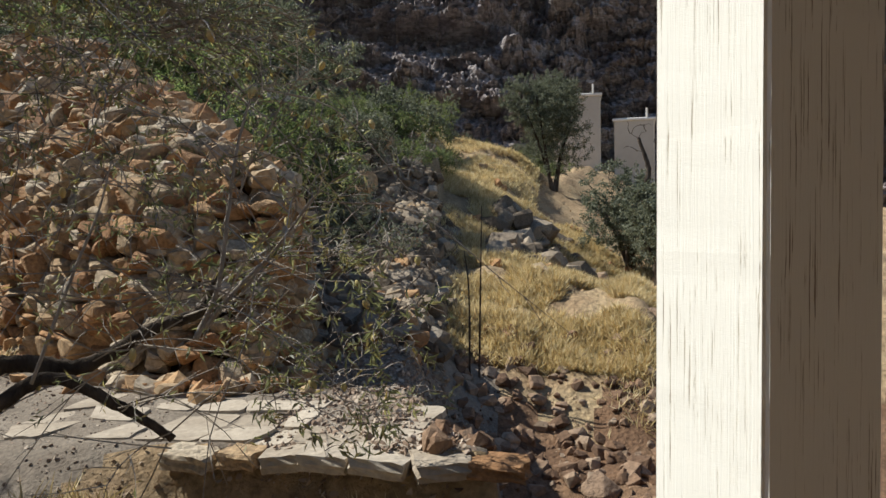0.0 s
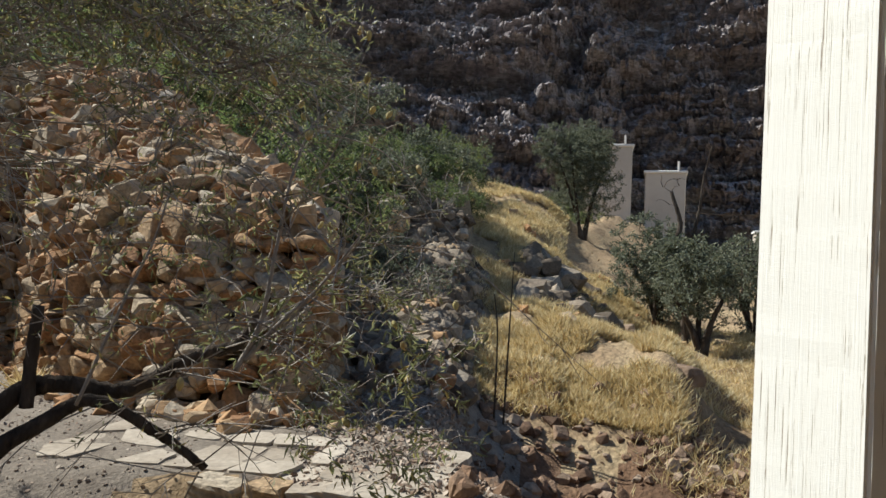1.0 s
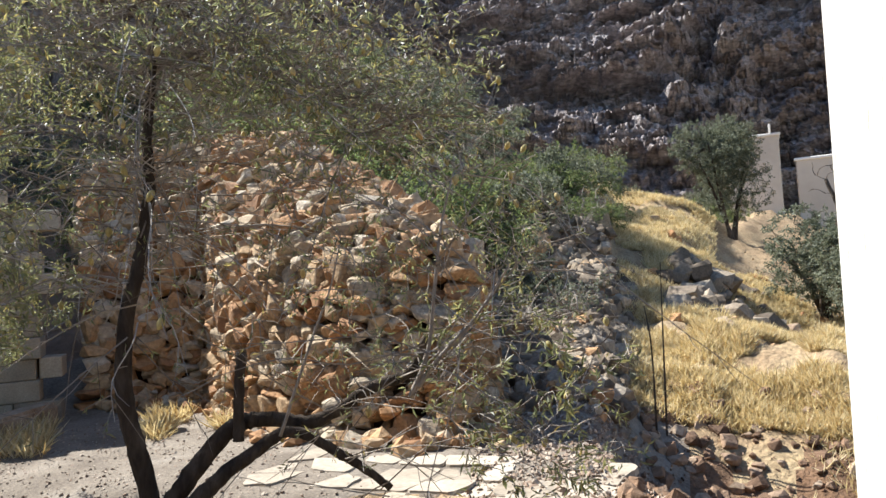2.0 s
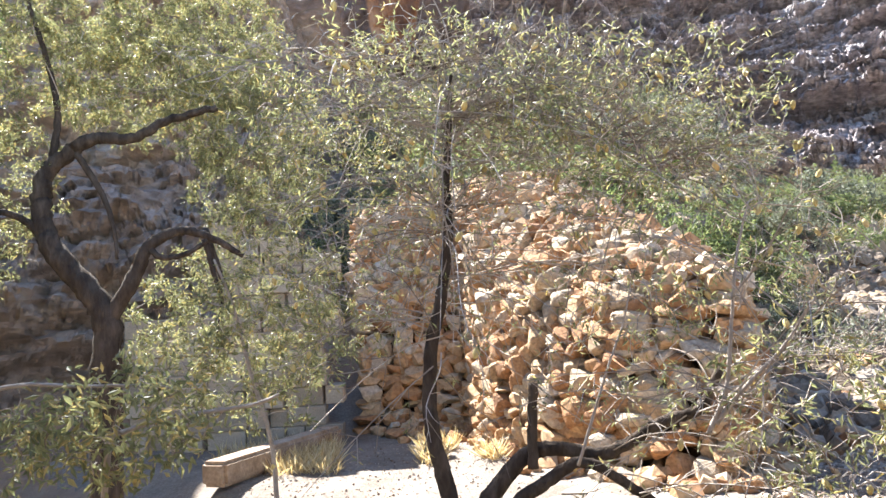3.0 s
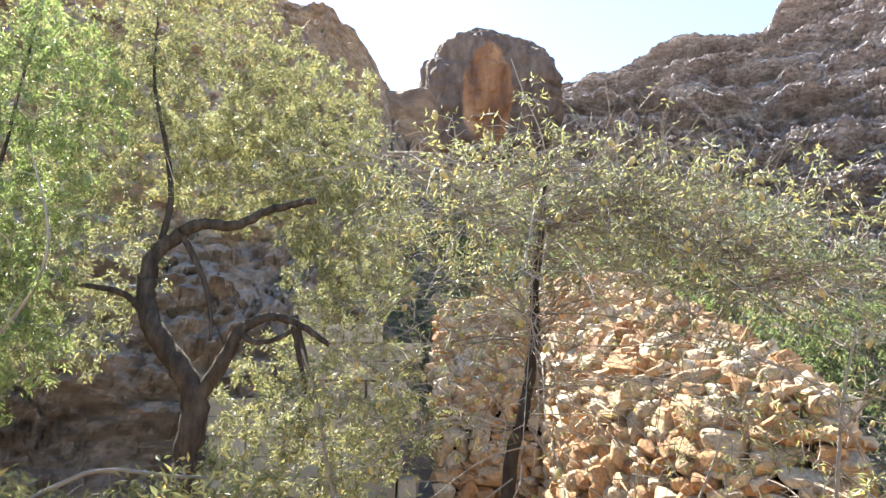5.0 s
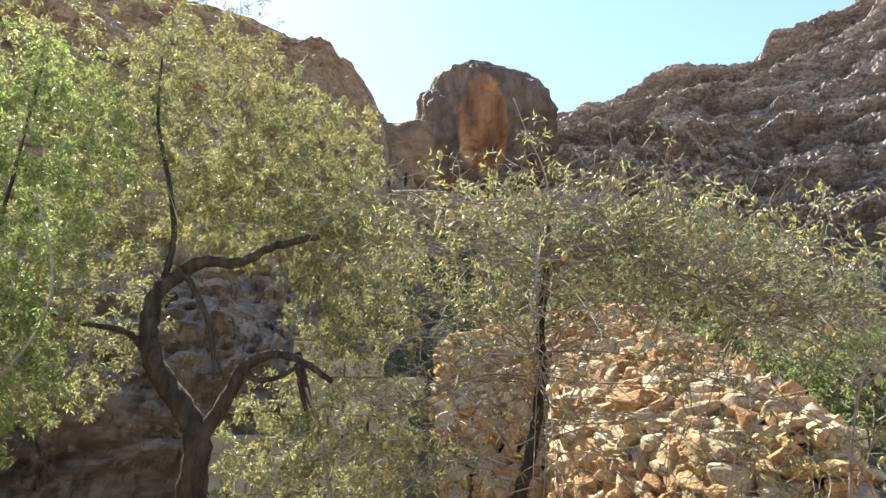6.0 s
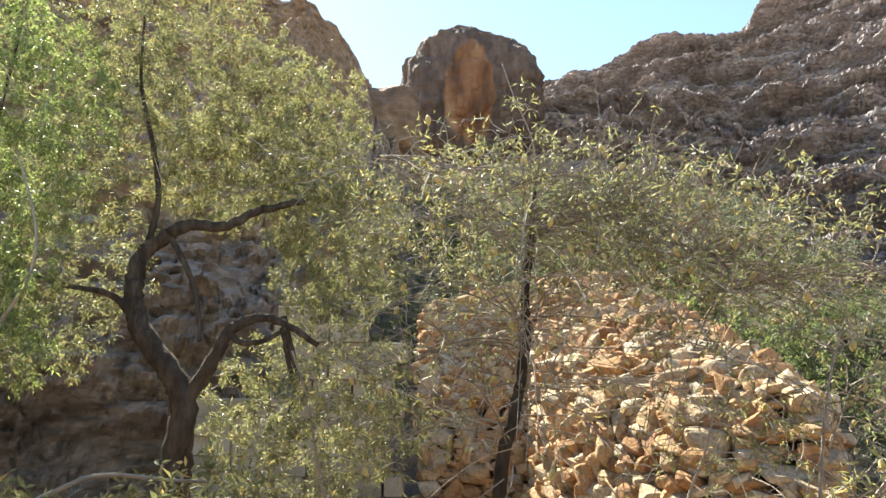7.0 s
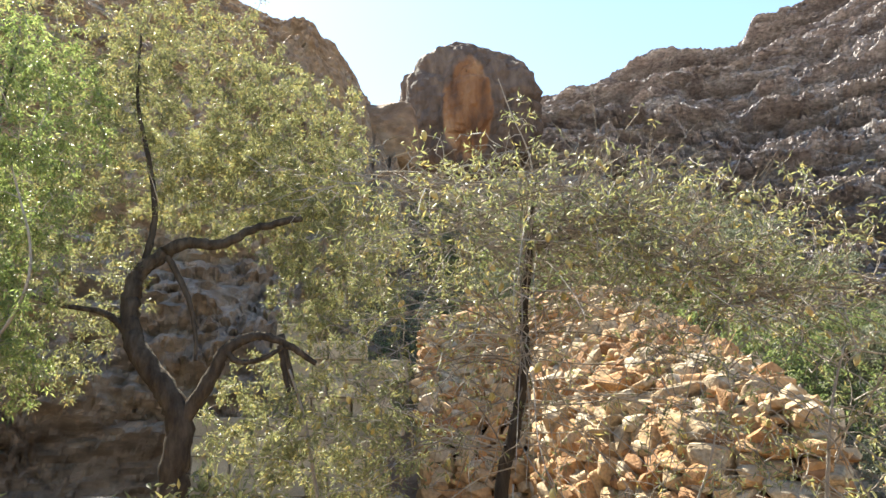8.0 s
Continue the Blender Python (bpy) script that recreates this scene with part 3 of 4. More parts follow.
# ---- painted post ----
def build_post():
    """A square timber post whose white paint has split along the grain."""
    m = bpy.data.materials.new("cracked_white_paint")
    m.use_nodes = True
    nt = m.node_tree
    b = nt.nodes["Principled BSDF"]
    link = nt.links.new
    tc = nt.nodes.new("ShaderNodeTexCoord")
    mp = nt.nodes.new("ShaderNodeMapping")
    mp.inputs["Scale"].default_value = (1, 1, 0.014)
    mp.inputs["Location"].default_value = (0.37, 0.71, 0.0137)
    mp.inputs["Rotation"].default_value = (0.0006, 0.0009, 0.3)
    link(tc.outputs["Object"], mp.inputs[0])
    n = nt.nodes.new("ShaderNodeTexNoise")
    n.inputs["Scale"].default_value, n.inputs["Detail"].default_value, n.inputs["Roughness"].default_value = 640, 6, 0.68
    link(mp.outputs[0], n.inputs["Vector"])
    patch = nt.nodes.new("ShaderNodeTexNoise")
    patch.inputs["Scale"].default_value = 14
    link(tc.outputs["Object"], patch.inputs["Vector"])
    add = nt.nodes.new("ShaderNodeMath")
    add.operation = "MULTIPLY_ADD"
    link(patch.outputs["Fac"], add.inputs[0])
    add.inputs[1].default_value = 0.12
    link(n.outputs["Fac"], add.inputs[2])
    r = ramp_node(nt, [(0.425, (0.25, 0.20, 0.15)), (0.447, (0.58, 0.525, 0.43)), (0.462, (0.80, 0.78, 0.72))])
    link(add.outputs[0], r.inputs[0])
    link(r.outputs[0], b.inputs["Base Color"])
    b.inputs["Roughness"].default_value = 0.75
    bp = nt.nodes.new("ShaderNodeBump")
    bp.inputs["Strength"].default_value, bp.inputs["Distance"].default_value = 0.5, 0.0012
    link(n.outputs["Fac"], bp.inputs["Height"])
    link(bp.outputs[0], b.inputs["Normal"])
    bm = bmesh.new()
    bmesh.ops.create_cube(bm, size=1.0)
    for v in bm.verts:
        v.co = Vector((v.co.x * 0.10, v.co.y * 0.094, v.co.z * 2.7))
    bmesh.ops.subdivide_edges(bm, edges=[e for e in bm.edges if abs(e.verts[0].co.z - e.verts[1].co.z) > 1], cuts=180)
    bmesh.ops.bevel(bm, geom=[e for e in bm.edges if abs(e.verts[0].co.z - e.verts[1].co.z) > 0.005], offset=0.003, segments=2, affect="EDGES")
    for v in bm.verts:                          # chipped, slightly uneven arrises
        c = v.co
        k = 0.0003 * noise.noise((c.x * 30, c.y * 30, c.z * 12)) + 0.0005 * noise.noise((c.x * 60, c.y * 60, c.z * 120))
        c.x += k
        c.y += k
    me = bpy.data.meshes.new("porch_post")
    bm.to_mesh(me)
    bm.free()
    me.materials.append(m)
    ob = put("porch_post", me)
    ob.matrix_basis = Matrix.Translation((1.052, 0.708, 1.75)) @ pose(0, 0, 0, -1.1, 1.5, -9)
    tagged(ob, "square wooden porch post with cracked white paint", "post")


build_post()


# ---- unseen porch behind, added to shape the light on the post ----
def build_unseen_porch():
    # Assumed pale wall, out of view: cuts skylight from behind, bounces some back.
    wall = put("unseen_wall_south", box_mesh("unseen_wall_south", (9.0, 0.3, 3.0), M_WHITE, 0.01))
    wall.matrix_basis = pose(0.5, -1.9, 1.9)
    tagged(wall, "unseen whitewashed wall, added behind the porch to bounce light", "wall", kind="structure")
    # Assumed roof, out of view: keeps skylight off the post's shaded face.
    roof = put("unseen_porch_roof", box_mesh("unseen_porch_roof", (9.0, 2.9, 0.12), M_BARK, 0.01))
    roof.matrix_basis = pose(0.5, -0.6, 3.15)
    tagged(roof, "unseen dark timber porch roof, added to block skylight", "roof", kind="structure")


build_unseen_porch()


# ---- white house on the far side ----
def build_house():
    house = new("white_house")
    a = [(26.87, 30.55, 7.9), (29.02, 28.52, 7.91), (29.49, 28.03, 6.5), (30.88, 26.5, 6.51), (33.0, 23.81, 3.44)]
    tagged(house, "flat-roofed whitewashed house among trees", "house")
    for p, q, h, deep in ((a[0], a[1], 5.2, 5.0), (a[2], a[3], 4.6, 4.0), (a[4], (a[4][0] + 1.6, a[4][1] - 1.9, a[4][2]), 3.0, 2.0)):
        p, q = Vector(p), Vector(q)
        d = q - p
        ln = math.hypot(d.x, d.y)
        me = box_mesh("wall", (ln, deep, h), M_CREAM, 0.05)
        ob = put("wall", me, house, "whitewashed rendered wall")
        yaw = math.atan2(d.y, d.x)
        nrm = Vector((-math.sin(yaw), math.cos(yaw), 0))
        c = (p + q) / 2 + nrm * deep / 2
        ob.matrix_basis = Matrix.Translation((c.x, c.y, p.z - h / 2)) @ Matrix.Rotation(yaw, 4, "Z")
        cap = put("parapet", box_mesh("parapet", (ln + 0.16, deep + 0.16, 0.14), M_WHITE, 0.03), house, "pale roof edge")
        cap.matrix_basis = Matrix.Translation((c.x, c.y, p.z + 0.02)) @ Matrix.Rotation(yaw, 4, "Z")
        pole = Shape()
        tube(pole, [(q.x - 0.3, q.y + 0.25, q.z), (q.x - 0.3, q.y + 0.25, q.z + 0.55)], 0.06, 0.06, 6)
        put("pipe", pole.mesh("pipe", M_WHITE), house, "short white roof pipe")


build_house()


# ---- trees ----
def grow(tree, limbs, targets, rng, leaf, leaf_len, mat_leaf, leaves_per=14, twig_r=0.006, reach=0.9, droop=0.15, mat_twig=None, trunk_name="trunk",
         sides=8, leaf_w=0.34, bare=0.35, fine=2, leafless=0.25, low_shoots=1.0):
    """Limbs are (points, r0, r1); each target draws a twig from the nearest wood, and leaves sit along the outer twig."""
    nodes, first = [], True
    for pts, r0, r1 in limbs:
        path = smooth_path(pts, 9)
        path[1:-1] += rng.normal(0, r0 * 0.05, path[1:-1].shape)
        s = Shape()
        tube(s, path, r0, r1, sides, 0.05, rng)
        put("trunk" if first else "limb", s.mesh("limb", M_BARK if r0 > 0.0165 else M_TWIG, True), tree, "" if not first else "dark grey-brown bark")
        first = False
        k = max(1, int(len(path) * 0.25))
        nodes.extend(path[k:])
    nodes = np.array(nodes)
    d = np.array([np.min(np.linalg.norm(nodes - t, axis=1)) for t in targets])
    twigs = Shape()
    leaf_b, leaf_d = [], []
    allnodes = nodes
    for i in np.argsort(d):
        t = np.array(targets[i])
        dist = np.linalg.norm(allnodes - t, axis=1)
        # prefer wood that lies below and inward
        pick = np.argmin(dist + 0.35 * np.maximum(0, allnodes[:, 2] - t[2]))
        a = allnodes[pick]
        ln = np.linalg.norm(t - a)
        if ln < 0.03:
            continue
        m1 = a + (t - a) * 0.4 + rng.normal(0, 0.055, 3) * ln + np.array([0, 0, 0.07 * ln])
        m2 = a + (t - a) * 0.75 + rng.normal(0, 0.045, 3) * ln + np.array([0, 0, 0.05 * ln])
        end = t - np.array([0, 0, droop * ln])
        path = smooth_path([a, m1, m2, end], fine)
        r = twig_r * min(1.8, 0.5 + ln / reach)
        tube(twigs, path, r, r * 0.3, 3)
        allnodes = np.concatenate([allnodes, path[1:-1]])
        n = rng.poisson(leaves_per) * int(rng.random() > leafless)
        if n:
            s = rng.uniform(bare, 1.0, n) ** 0.8 * (len(path) - 1)
            k = np.minimum(s.astype(int), len(path) - 2)
            p = path[k] + (path[k + 1] - path[k]) * (s - k)[:, None]
            td = unit(path[k + 1] - path[k])
            leaf_b.append(p + rng.normal(0, 0.45 * leaf_len, (n, 3)))
            leaf_d.append(unit(td * 0.5 + rng.normal(0, 0.75, (n, 3)) + np.array([0, 0, -0.25])))
    tagged(put("brushwood", twigs.mesh("brushwood", mat_twig or M_TWIG), tree, "thin pale twigs"), kind="stuff")
    if leaf_b:
        b, dd = np.concatenate(leaf_b), np.concatenate(leaf_d)
        n = len(b)
        ln = rng.uniform(0.6, 1.15, n) * leaf_len
        ln = np.where((b[:, 2] < 1.9) & (b[:, 0] > 1.3), ln * low_shoots, ln)      # longer leaves on the young low shoots
        side = unit(np.cross(dd, rng.normal(0, 1, (n, 3))))
        lv = Shape()
        blades(lv, b, dd, side, ln, ln * leaf_w * rng.uniform(0.8, 1.2, n))
        tagged(put("crown", lv.mesh("crown", mat_leaf), tree, leaf), kind="stuff")
    return allnodes


def cloud(rng, blobs):
    """Targets in soft ellipsoids: (centre, radii, count)."""
    out = []
    for c, r, n in blobs:
        q = unit(rng.normal(0, 1, (n, 3))) * (rng.uniform(0.15, 1.0, (n, 1)) ** 0.5)
        out.append(np.array(c) + q * np.array(r))
    return np.concatenate(out)


def fruit_mesh():
    bm = bmesh.new()
    bmesh.ops.create_uvsphere(bm, u_segments=10, v_segments=8, radius=1.0)
    for v in bm.verts:
        c = v.co
        c.x *= 0.72
        c.y *= 0.58
        if c.z < 0:
            c.x *= 1 + 0.25 * c.z
            c.y *= 1 + 0.25 * c.z
        if c.x > 0.3:
            c.x -= 0.05
    me = bpy.data.meshes.new("almond")
    bm.to_mesh(me)
    bm.free()
    me.materials.append(M_FRUIT)
    me.polygons.foreach_set("use_smooth", [True] * len(me.polygons))
    return me


ALMOND = fruit_mesh()


def hang_fruit(tree, nodes, count, rng, low=-9.0):
    ids = rng.choice(np.where(nodes[:, 2] > low)[0], count, replace=False)
    for i in ids:
        ob = new("almond", ALMOND)
        ob.parent = tree
        s = rng.uniform(0.016, 0.022)
        p = nodes[i]
        ob.matrix_basis = pose(p[0], p[1], p[2] - s * 0.9, *rng.uniform(-35, 35, 2), rng.uniform(0, 180)) @ Matrix.Diagonal((s, s, s * 1.15, 1))


def foot(p, dz=0.0):
    return (p[0], p[1], ground_height(p[0], p[1]) - 0.08 + dz)


def build_fruit_tree():
    """The almond tree with two low forks and one upright stem."""
    rng = np.random.default_rng(21)
    tree = new("almond_tree")
    tagged(tree, "sparse almond tree with yellow-green ripening fruit", "tree")
    stem = [(0.38, 3.6, 0.99), (0.26, 3.6, 1.15), (0.20, 3.6, 1.46), (0.21, 3.6, 1.80), (0.29, 3.6, 2.13), (0.33, 3.6, 2.40), (0.33, 3.6, 2.60), (0.36, 3.6, 2.82), (0.38, 3.59, 3.05), (0.41, 3.59, 3.25)]
    upper = [(0.33, 3.6, 0.95), (0.4, 3.6, 1.1), (0.61, 3.61, 1.32), (0.77, 3.6, 1.35), (0.99, 3.57, 1.32), (1.25, 3.53, 1.45), (1.41, 3.49, 1.5), (1.5, 3.46, 1.67)]
    lower = [(0.33, 3.5, 0.96), (0.51, 3.51, 1.11), (0.71, 3.5, 1.24), (0.87, 3.49, 1.3), (1.12, 3.45, 1.14), (1.27, 3.42, 1.01)]
    stump = [(0.64, 3.55, 1.28), (0.65, 3.55, 1.45), (0.67, 3.55, 1.66)]
    rise = [(1.31, 3.17, 1.44), (1.39, 3.14, 1.63), (1.43, 3.12, 1.89), (1.47, 3.1, 2.15), (1.53, 3.08, 2.36)]
    rise2 = [(1.34, 3.16, 1.48), (1.46, 3.11, 1.63), (1.58, 3.05, 1.76), (1.71, 2.98, 1.96)]
    rise3 = [(0.78, 3.23, 1.34), (0.92, 3.2, 1.71), (1.0, 3.17, 1.91), (1.05, 3.16, 2.09)]
    left = [(0.35, 3.62, 2.89), (0.12, 3.63, 2.95), (-0.13, 3.63, 3.16), (-0.48, 3.59, 3.3)]
    right = [(0.35, 3.62, 2.89), (0.56, 3.6, 3.0), (0.8, 3.55, 2.93), (1.15, 3.46, 2.72), (1.32, 3.4, 2.58)]
    high = [(0.40, 3.55, 3.16), (0.37, 3.5, 3.36), (0.29, 3.5, 3.57), (0.23, 3.5, 3.76)]
    base = foot((0.36, 3.62))
    limbs = [([base, *stem[1:]], 0.045, 0.010), ([base, *upper], 0.05, 0.02), ([upper[0], *lower], 0.042, 0.016), (stump, 0.026, 0.022),
             (rise, 0.011, 0.004), (rise2, 0.012, 0.004), (rise3, 0.007, 0.003), (left, 0.010, 0.003), (right, 0.011, 0.004), (high, 0.0045, 0.002)]
    blobs = [(P1, R1, n) for P1, R1, n in (
        ((0.40, 3.52, 2.95), (0.95, 0.55, 0.42), 1150),
        ((0.32, 3.50, 3.50), (0.12, 0.1, 0.3), 26),
        ((1.11, 3.26, 2.82), (0.75, 0.5, 0.38), 720),
        ((-0.12, 3.53, 3.0), (0.6, 0.5, 0.5), 480),
        ((-0.16, 3.72, 2.27), (0.6, 0.5, 0.5), 360),
        ((1.23, 3.11, 2.26), (0.55, 0.4, 0.5), 260),
        ((1.88, 3.23, 1.53), (0.6, 0.4, 0.38), 150),
        ((1.18, 3.46, 1.8), (0.6, 0.4, 0.45), 150),
        ((1.88, 3.34, 2.11), (0.4, 0.4, 0.4), 110),
        ((1.91, 3.1, 1.18), (0.55, 0.4, 0.25), 110),
        ((1.21, 3.76, 2.61), (0.6, 0.4, 0.4), 110))]
    nodes = grow(tree, limbs, cloud(rng, blobs), rng, "narrow olive-green and yellowing leaves", 0.040, M_LEAF, 7, 0.0045, 0.55, 0.10, leaf_w=0.22, leafless=0.6, low_shoots=1.6)
    # long thin shoots that arch out of the crown, mostly bare
    shoots, sl = Shape(), Shape()
    lb, ld, tips = [], [], []
    crown_wood = np.concatenate([smooth_path(stem[5:], 6), smooth_path(left, 6), smooth_path(right, 8), smooth_path(right, 8)])
    low_wood = np.concatenate([smooth_path(upper[4:], 6), smooth_path(rise, 5), smooth_path(rise2, 5), smooth_path(lower[3:], 4)])
    for wood, count, mean, bare in ((crown_wood, 300, (0.35, -0.1, 0.16), 0.66), (smooth_path(stem[3:7], 6), 70, (0.0, -0.2, 0.1), 0.4), (low_wood, 48, (0.5, -0.15, 0.15), 0.5)):
        for _ in range(count):
            a = wood[rng.integers(len(wood))] + rng.normal(0, 0.03, 3)
            ln = rng.uniform(0.35, 1.0)
            d = unit(np.array(mean) + rng.normal(0, 1, 3) * np.array([0.8, 0.5, 0.36]))
            bend = np.array([0, 0, -rng.uniform(0.0, 0.45) * ln])
            path = smooth_path([a, a + d * ln * 0.35 + rng.normal(0, 0.02, 3), a + d * ln * 0.7 + bend * 0.35 + rng.normal(0, 0.03, 3), a + d * ln + bend], 3)
            if path[-1][2] > 3.45:
                continue
            tube(shoots, path, 0.0042, 0.0014, 3)
            tips.append(path[-2])
            for _k in range(rng.integers(3, 8)):
                i = rng.integers(2, len(path) - 1)
                e = unit(d + rng.normal(0, 0.7, 3)) * rng.uniform(0.07, 0.26)
                tube(shoots, np.array([path[i], path[i] + e * 0.5 + rng.normal(0, 0.008, 3), path[i] + e]), 0.0024, 0.001, 3)
                if rng.random() > bare:
                    m = rng.integers(2, 7)
                    lb.append(path[i] + e * rng.uniform(0.3, 1.0, (m, 1)))
                    ld.append(unit(e * 4 + rng.normal(0, 0.8, (m, 3)) + np.array([0, 0, -0.3])))
    hang_fruit(tree, np.array(tips), 70, rng, 1.3)
    tagged(put("brushwood", shoots.mesh("brushwood", M_TWIG), tree, "long bare grey-brown shoots"), kind="stuff")
    lb, ld = np.concatenate(lb), np.concatenate(ld)
    lens = rng.uniform(0.025, 0.048, len(lb)) * np.where((lb[:, 2] < 1.9) & (lb[:, 0] > 1.3), 1.3, 1.0)
    blades(sl, lb, ld, unit(np.cross(ld, rng.normal(0, 1, ld.shape))), lens, lens * 0.22)
    tagged(put("crown", sl.mesh("crown", M_LEAF), tree, "scattered olive-green leaves on the shoots"), kind="stuff")
    hang_fruit(tree, nodes, 130, rng, 1.2)


def build_old_tree():
    """The larger tree with the crooked trunk."""
    rng = np.random.default_rng(22)
    tree = new("almond_tree")
    tagged(tree, "old crooked almond tree with dense yellow-green foliage", "tree")
    trunk = [(-1.84, 5.0, 1.5), (-1.84, 5.0, 1.82), (-1.84, 5.0, 2.12), (-1.98, 5.0, 2.36), (-2.18, 5.0, 2.62), (-2.24, 5.0, 2.89), (-2.21, 5.0, 3.1), (-2.08, 5.0, 3.22), (-1.89, 5.0, 3.32), (-1.65, 5.02, 3.32), (-1.42, 5.05, 3.44), (-1.11, 5.1, 3.52)]
    second = [(-1.84, 5.0, 2.08), (-1.64, 5.0, 2.41), (-1.56, 5.0, 2.58), (-1.37, 5.05, 2.68), (-1.18, 5.1, 2.63), (-0.98, 5.15, 2.5)]
    third = [(-2.18, 5.0, 3.14), (-2.13, 5.0, 3.53), (-2.22, 5.0, 3.96), (-2.34, 5.0, 4.4), (-2.37, 5.0, 4.95)]
    fourth = [(-2.02, 5.0, 3.24), (-1.86, 5.0, 2.97), (-1.78, 5.0, 2.73), (-1.76, 5.0, 2.51)]
    fifth = [(-2.2, 5.0, 2.66), (-2.36, 4.9, 2.82), (-2.62, 4.75, 2.86), (-3.0, 4.5, 3.0)]
    ring = [(-1.56, 5.0, 2.58), (-1.46, 4.97, 2.5), (-1.30, 4.98, 2.52), (-1.18, 5.02, 2.6)]
    drop_a = [(-1.22, 5.1, 2.62), (-1.17, 5.1, 2.4), (-1.12, 5.1, 2.2), (-1.16, 5.1, 1.98)]
    sixth = [(-1.25, 5.21, 2.71), (-1.16, 5.23, 2.4), (-1.08, 5.25, 2.21)]
    base = foot((trunk[0][0] - 0.02, trunk[0][1]))
    limbs = [([base, *trunk], 0.105, 0.022), (second, 0.055, 0.018), (third, 0.026, 0.008), (fourth, 0.024, 0.01), (fifth, 0.03, 0.008), (sixth, 0.028, 0.01),
             (ring, 0.022, 0.014), (drop_a, 0.022, 0.008)]
    blobs = [(P1, R1, n) for P1, R1, n in (
        ((-3.02, 5.04, 4.19), (1.3, 0.8, 1.0), 760),
        ((-3.11, 5.1, 3.02), (1.0, 0.7, 0.9), 520),
        ((-2.21, 5.47, 4.66), (1.0, 0.8, 0.8), 580),
        ((-1.36, 5.65, 4.29), (0.7, 0.7, 0.7), 520),
        ((-1.78, 5.73, 3.94), (0.9, 0.6, 0.5), 540),
        ((-0.95, 5.64, 3.34), (0.6, 0.6, 0.75), 600),
        ((-1.01, 5.52, 2.09), (0.95, 0.4, 0.7), 430),
        ((-2.63, 4.92, 5.42), (1.4, 0.8, 0.6), 260))]
    nodes = grow(tree, limbs, cloud(rng, blobs), rng, "dense small yellow-green leaves", 0.043, M_LEAF, 38, 0.0052, 0.8, 0.2, leaf_w=0.2, leafless=0.22)
    hang_fruit(tree, nodes, 70, rng, 1.5)


def build_green_tree():
    """The greener tree farther to the west."""
    rng = np.random.default_rng(23)
    tree = new("green_tree")
    tagged(tree, "fresh green leafy tree beside the cliff", "tree")
    c = (-2.86, 4.21, 3.28)
    base = foot((c[0] - 0.3, c[1]))
    limbs = [([base, (c[0] - 0.2, c[1], 2.0), (c[0], c[1], 3.4), (c[0] + 0.1, c[1], 4.4)], 0.022, 0.008),
             ([(c[0] - 0.2, c[1], 2.0), (c[0] + 0.5, c[1] - 0.2, 2.8), (c[0] + 0.3, c[1] - 0.2, 3.6)], 0.013, 0.005)]
    blobs = [((c[0], c[1], c[2] + 0.5), (0.75, 0.6, 1.0), 620), ((c[0] - 0.1, c[1], c[2] - 0.7), (0.7, 0.6, 0.7), 380)]
    grow(tree, limbs, cloud(rng, blobs), rng, "bright green leaves", 0.046, M_LEAF2, 38, 0.005, 0.8, 0.2, leaf_w=0.21)


def build_shrub():
    """The nearer shrub with long pale shoots."""
    rng = np.random.default_rng(24)
    tree = new("almond_shrub")
    tagged(tree, "young almond shrub with long pale shoots", "shrub")
    one = [(-1.41, 2.42, 1.74), (-1.21, 2.54, 1.82), (-0.93, 2.68, 1.82), (-0.72, 2.76, 1.8)]
    two = [(-0.9, 2.7, 1.51), (-0.81, 2.73, 1.67), (-0.45, 2.83, 1.71), (-0.35, 2.85, 1.74)]
    three = [(-0.66, 4.32, 1.12), (-0.69, 4.32, 1.44), (-0.77, 4.3, 1.75), (-0.85, 4.28, 2.13), (-0.94, 4.26, 2.39)]
    base = foot((-0.95, 2.75))
    base2 = foot((three[0][0], three[0][1]))
    limbs = [([base, two[0], *two[1:]], 0.013, 0.005), ([base, (one[1][0] - 0.2, one[1][1], one[1][2] - 0.3), one[1], *one[2:]], 0.012, 0.004),
             ([(one[1][0] - 0.2, one[1][1], one[1][2] - 0.3), one[0]], 0.01, 0.005), ([base2, *three], 0.0155, 0.006)]
    blobs = [(P1, R1, n) for P1, R1, n in (
        ((-0.84, 2.72, 1.7), (0.35, 0.3, 0.22), 170),
        ((-1.25, 2.52, 1.67), (0.4, 0.3, 0.18), 130),
        ((-0.74, 4.31, 1.87), (0.55, 0.4, 0.5), 220))]
    nodes = grow(tree, limbs, cloud(rng, blobs), rng, "olive-green leaves", 0.046, M_LEAF, 13, 0.0045, 0.5, 0.08, leaf_w=0.32, leafless=0.3)
    hang_fruit(tree, nodes, 24, rng, 1.2)


build_fruit_tree()
build_old_tree()
build_green_tree()
build_shrub()


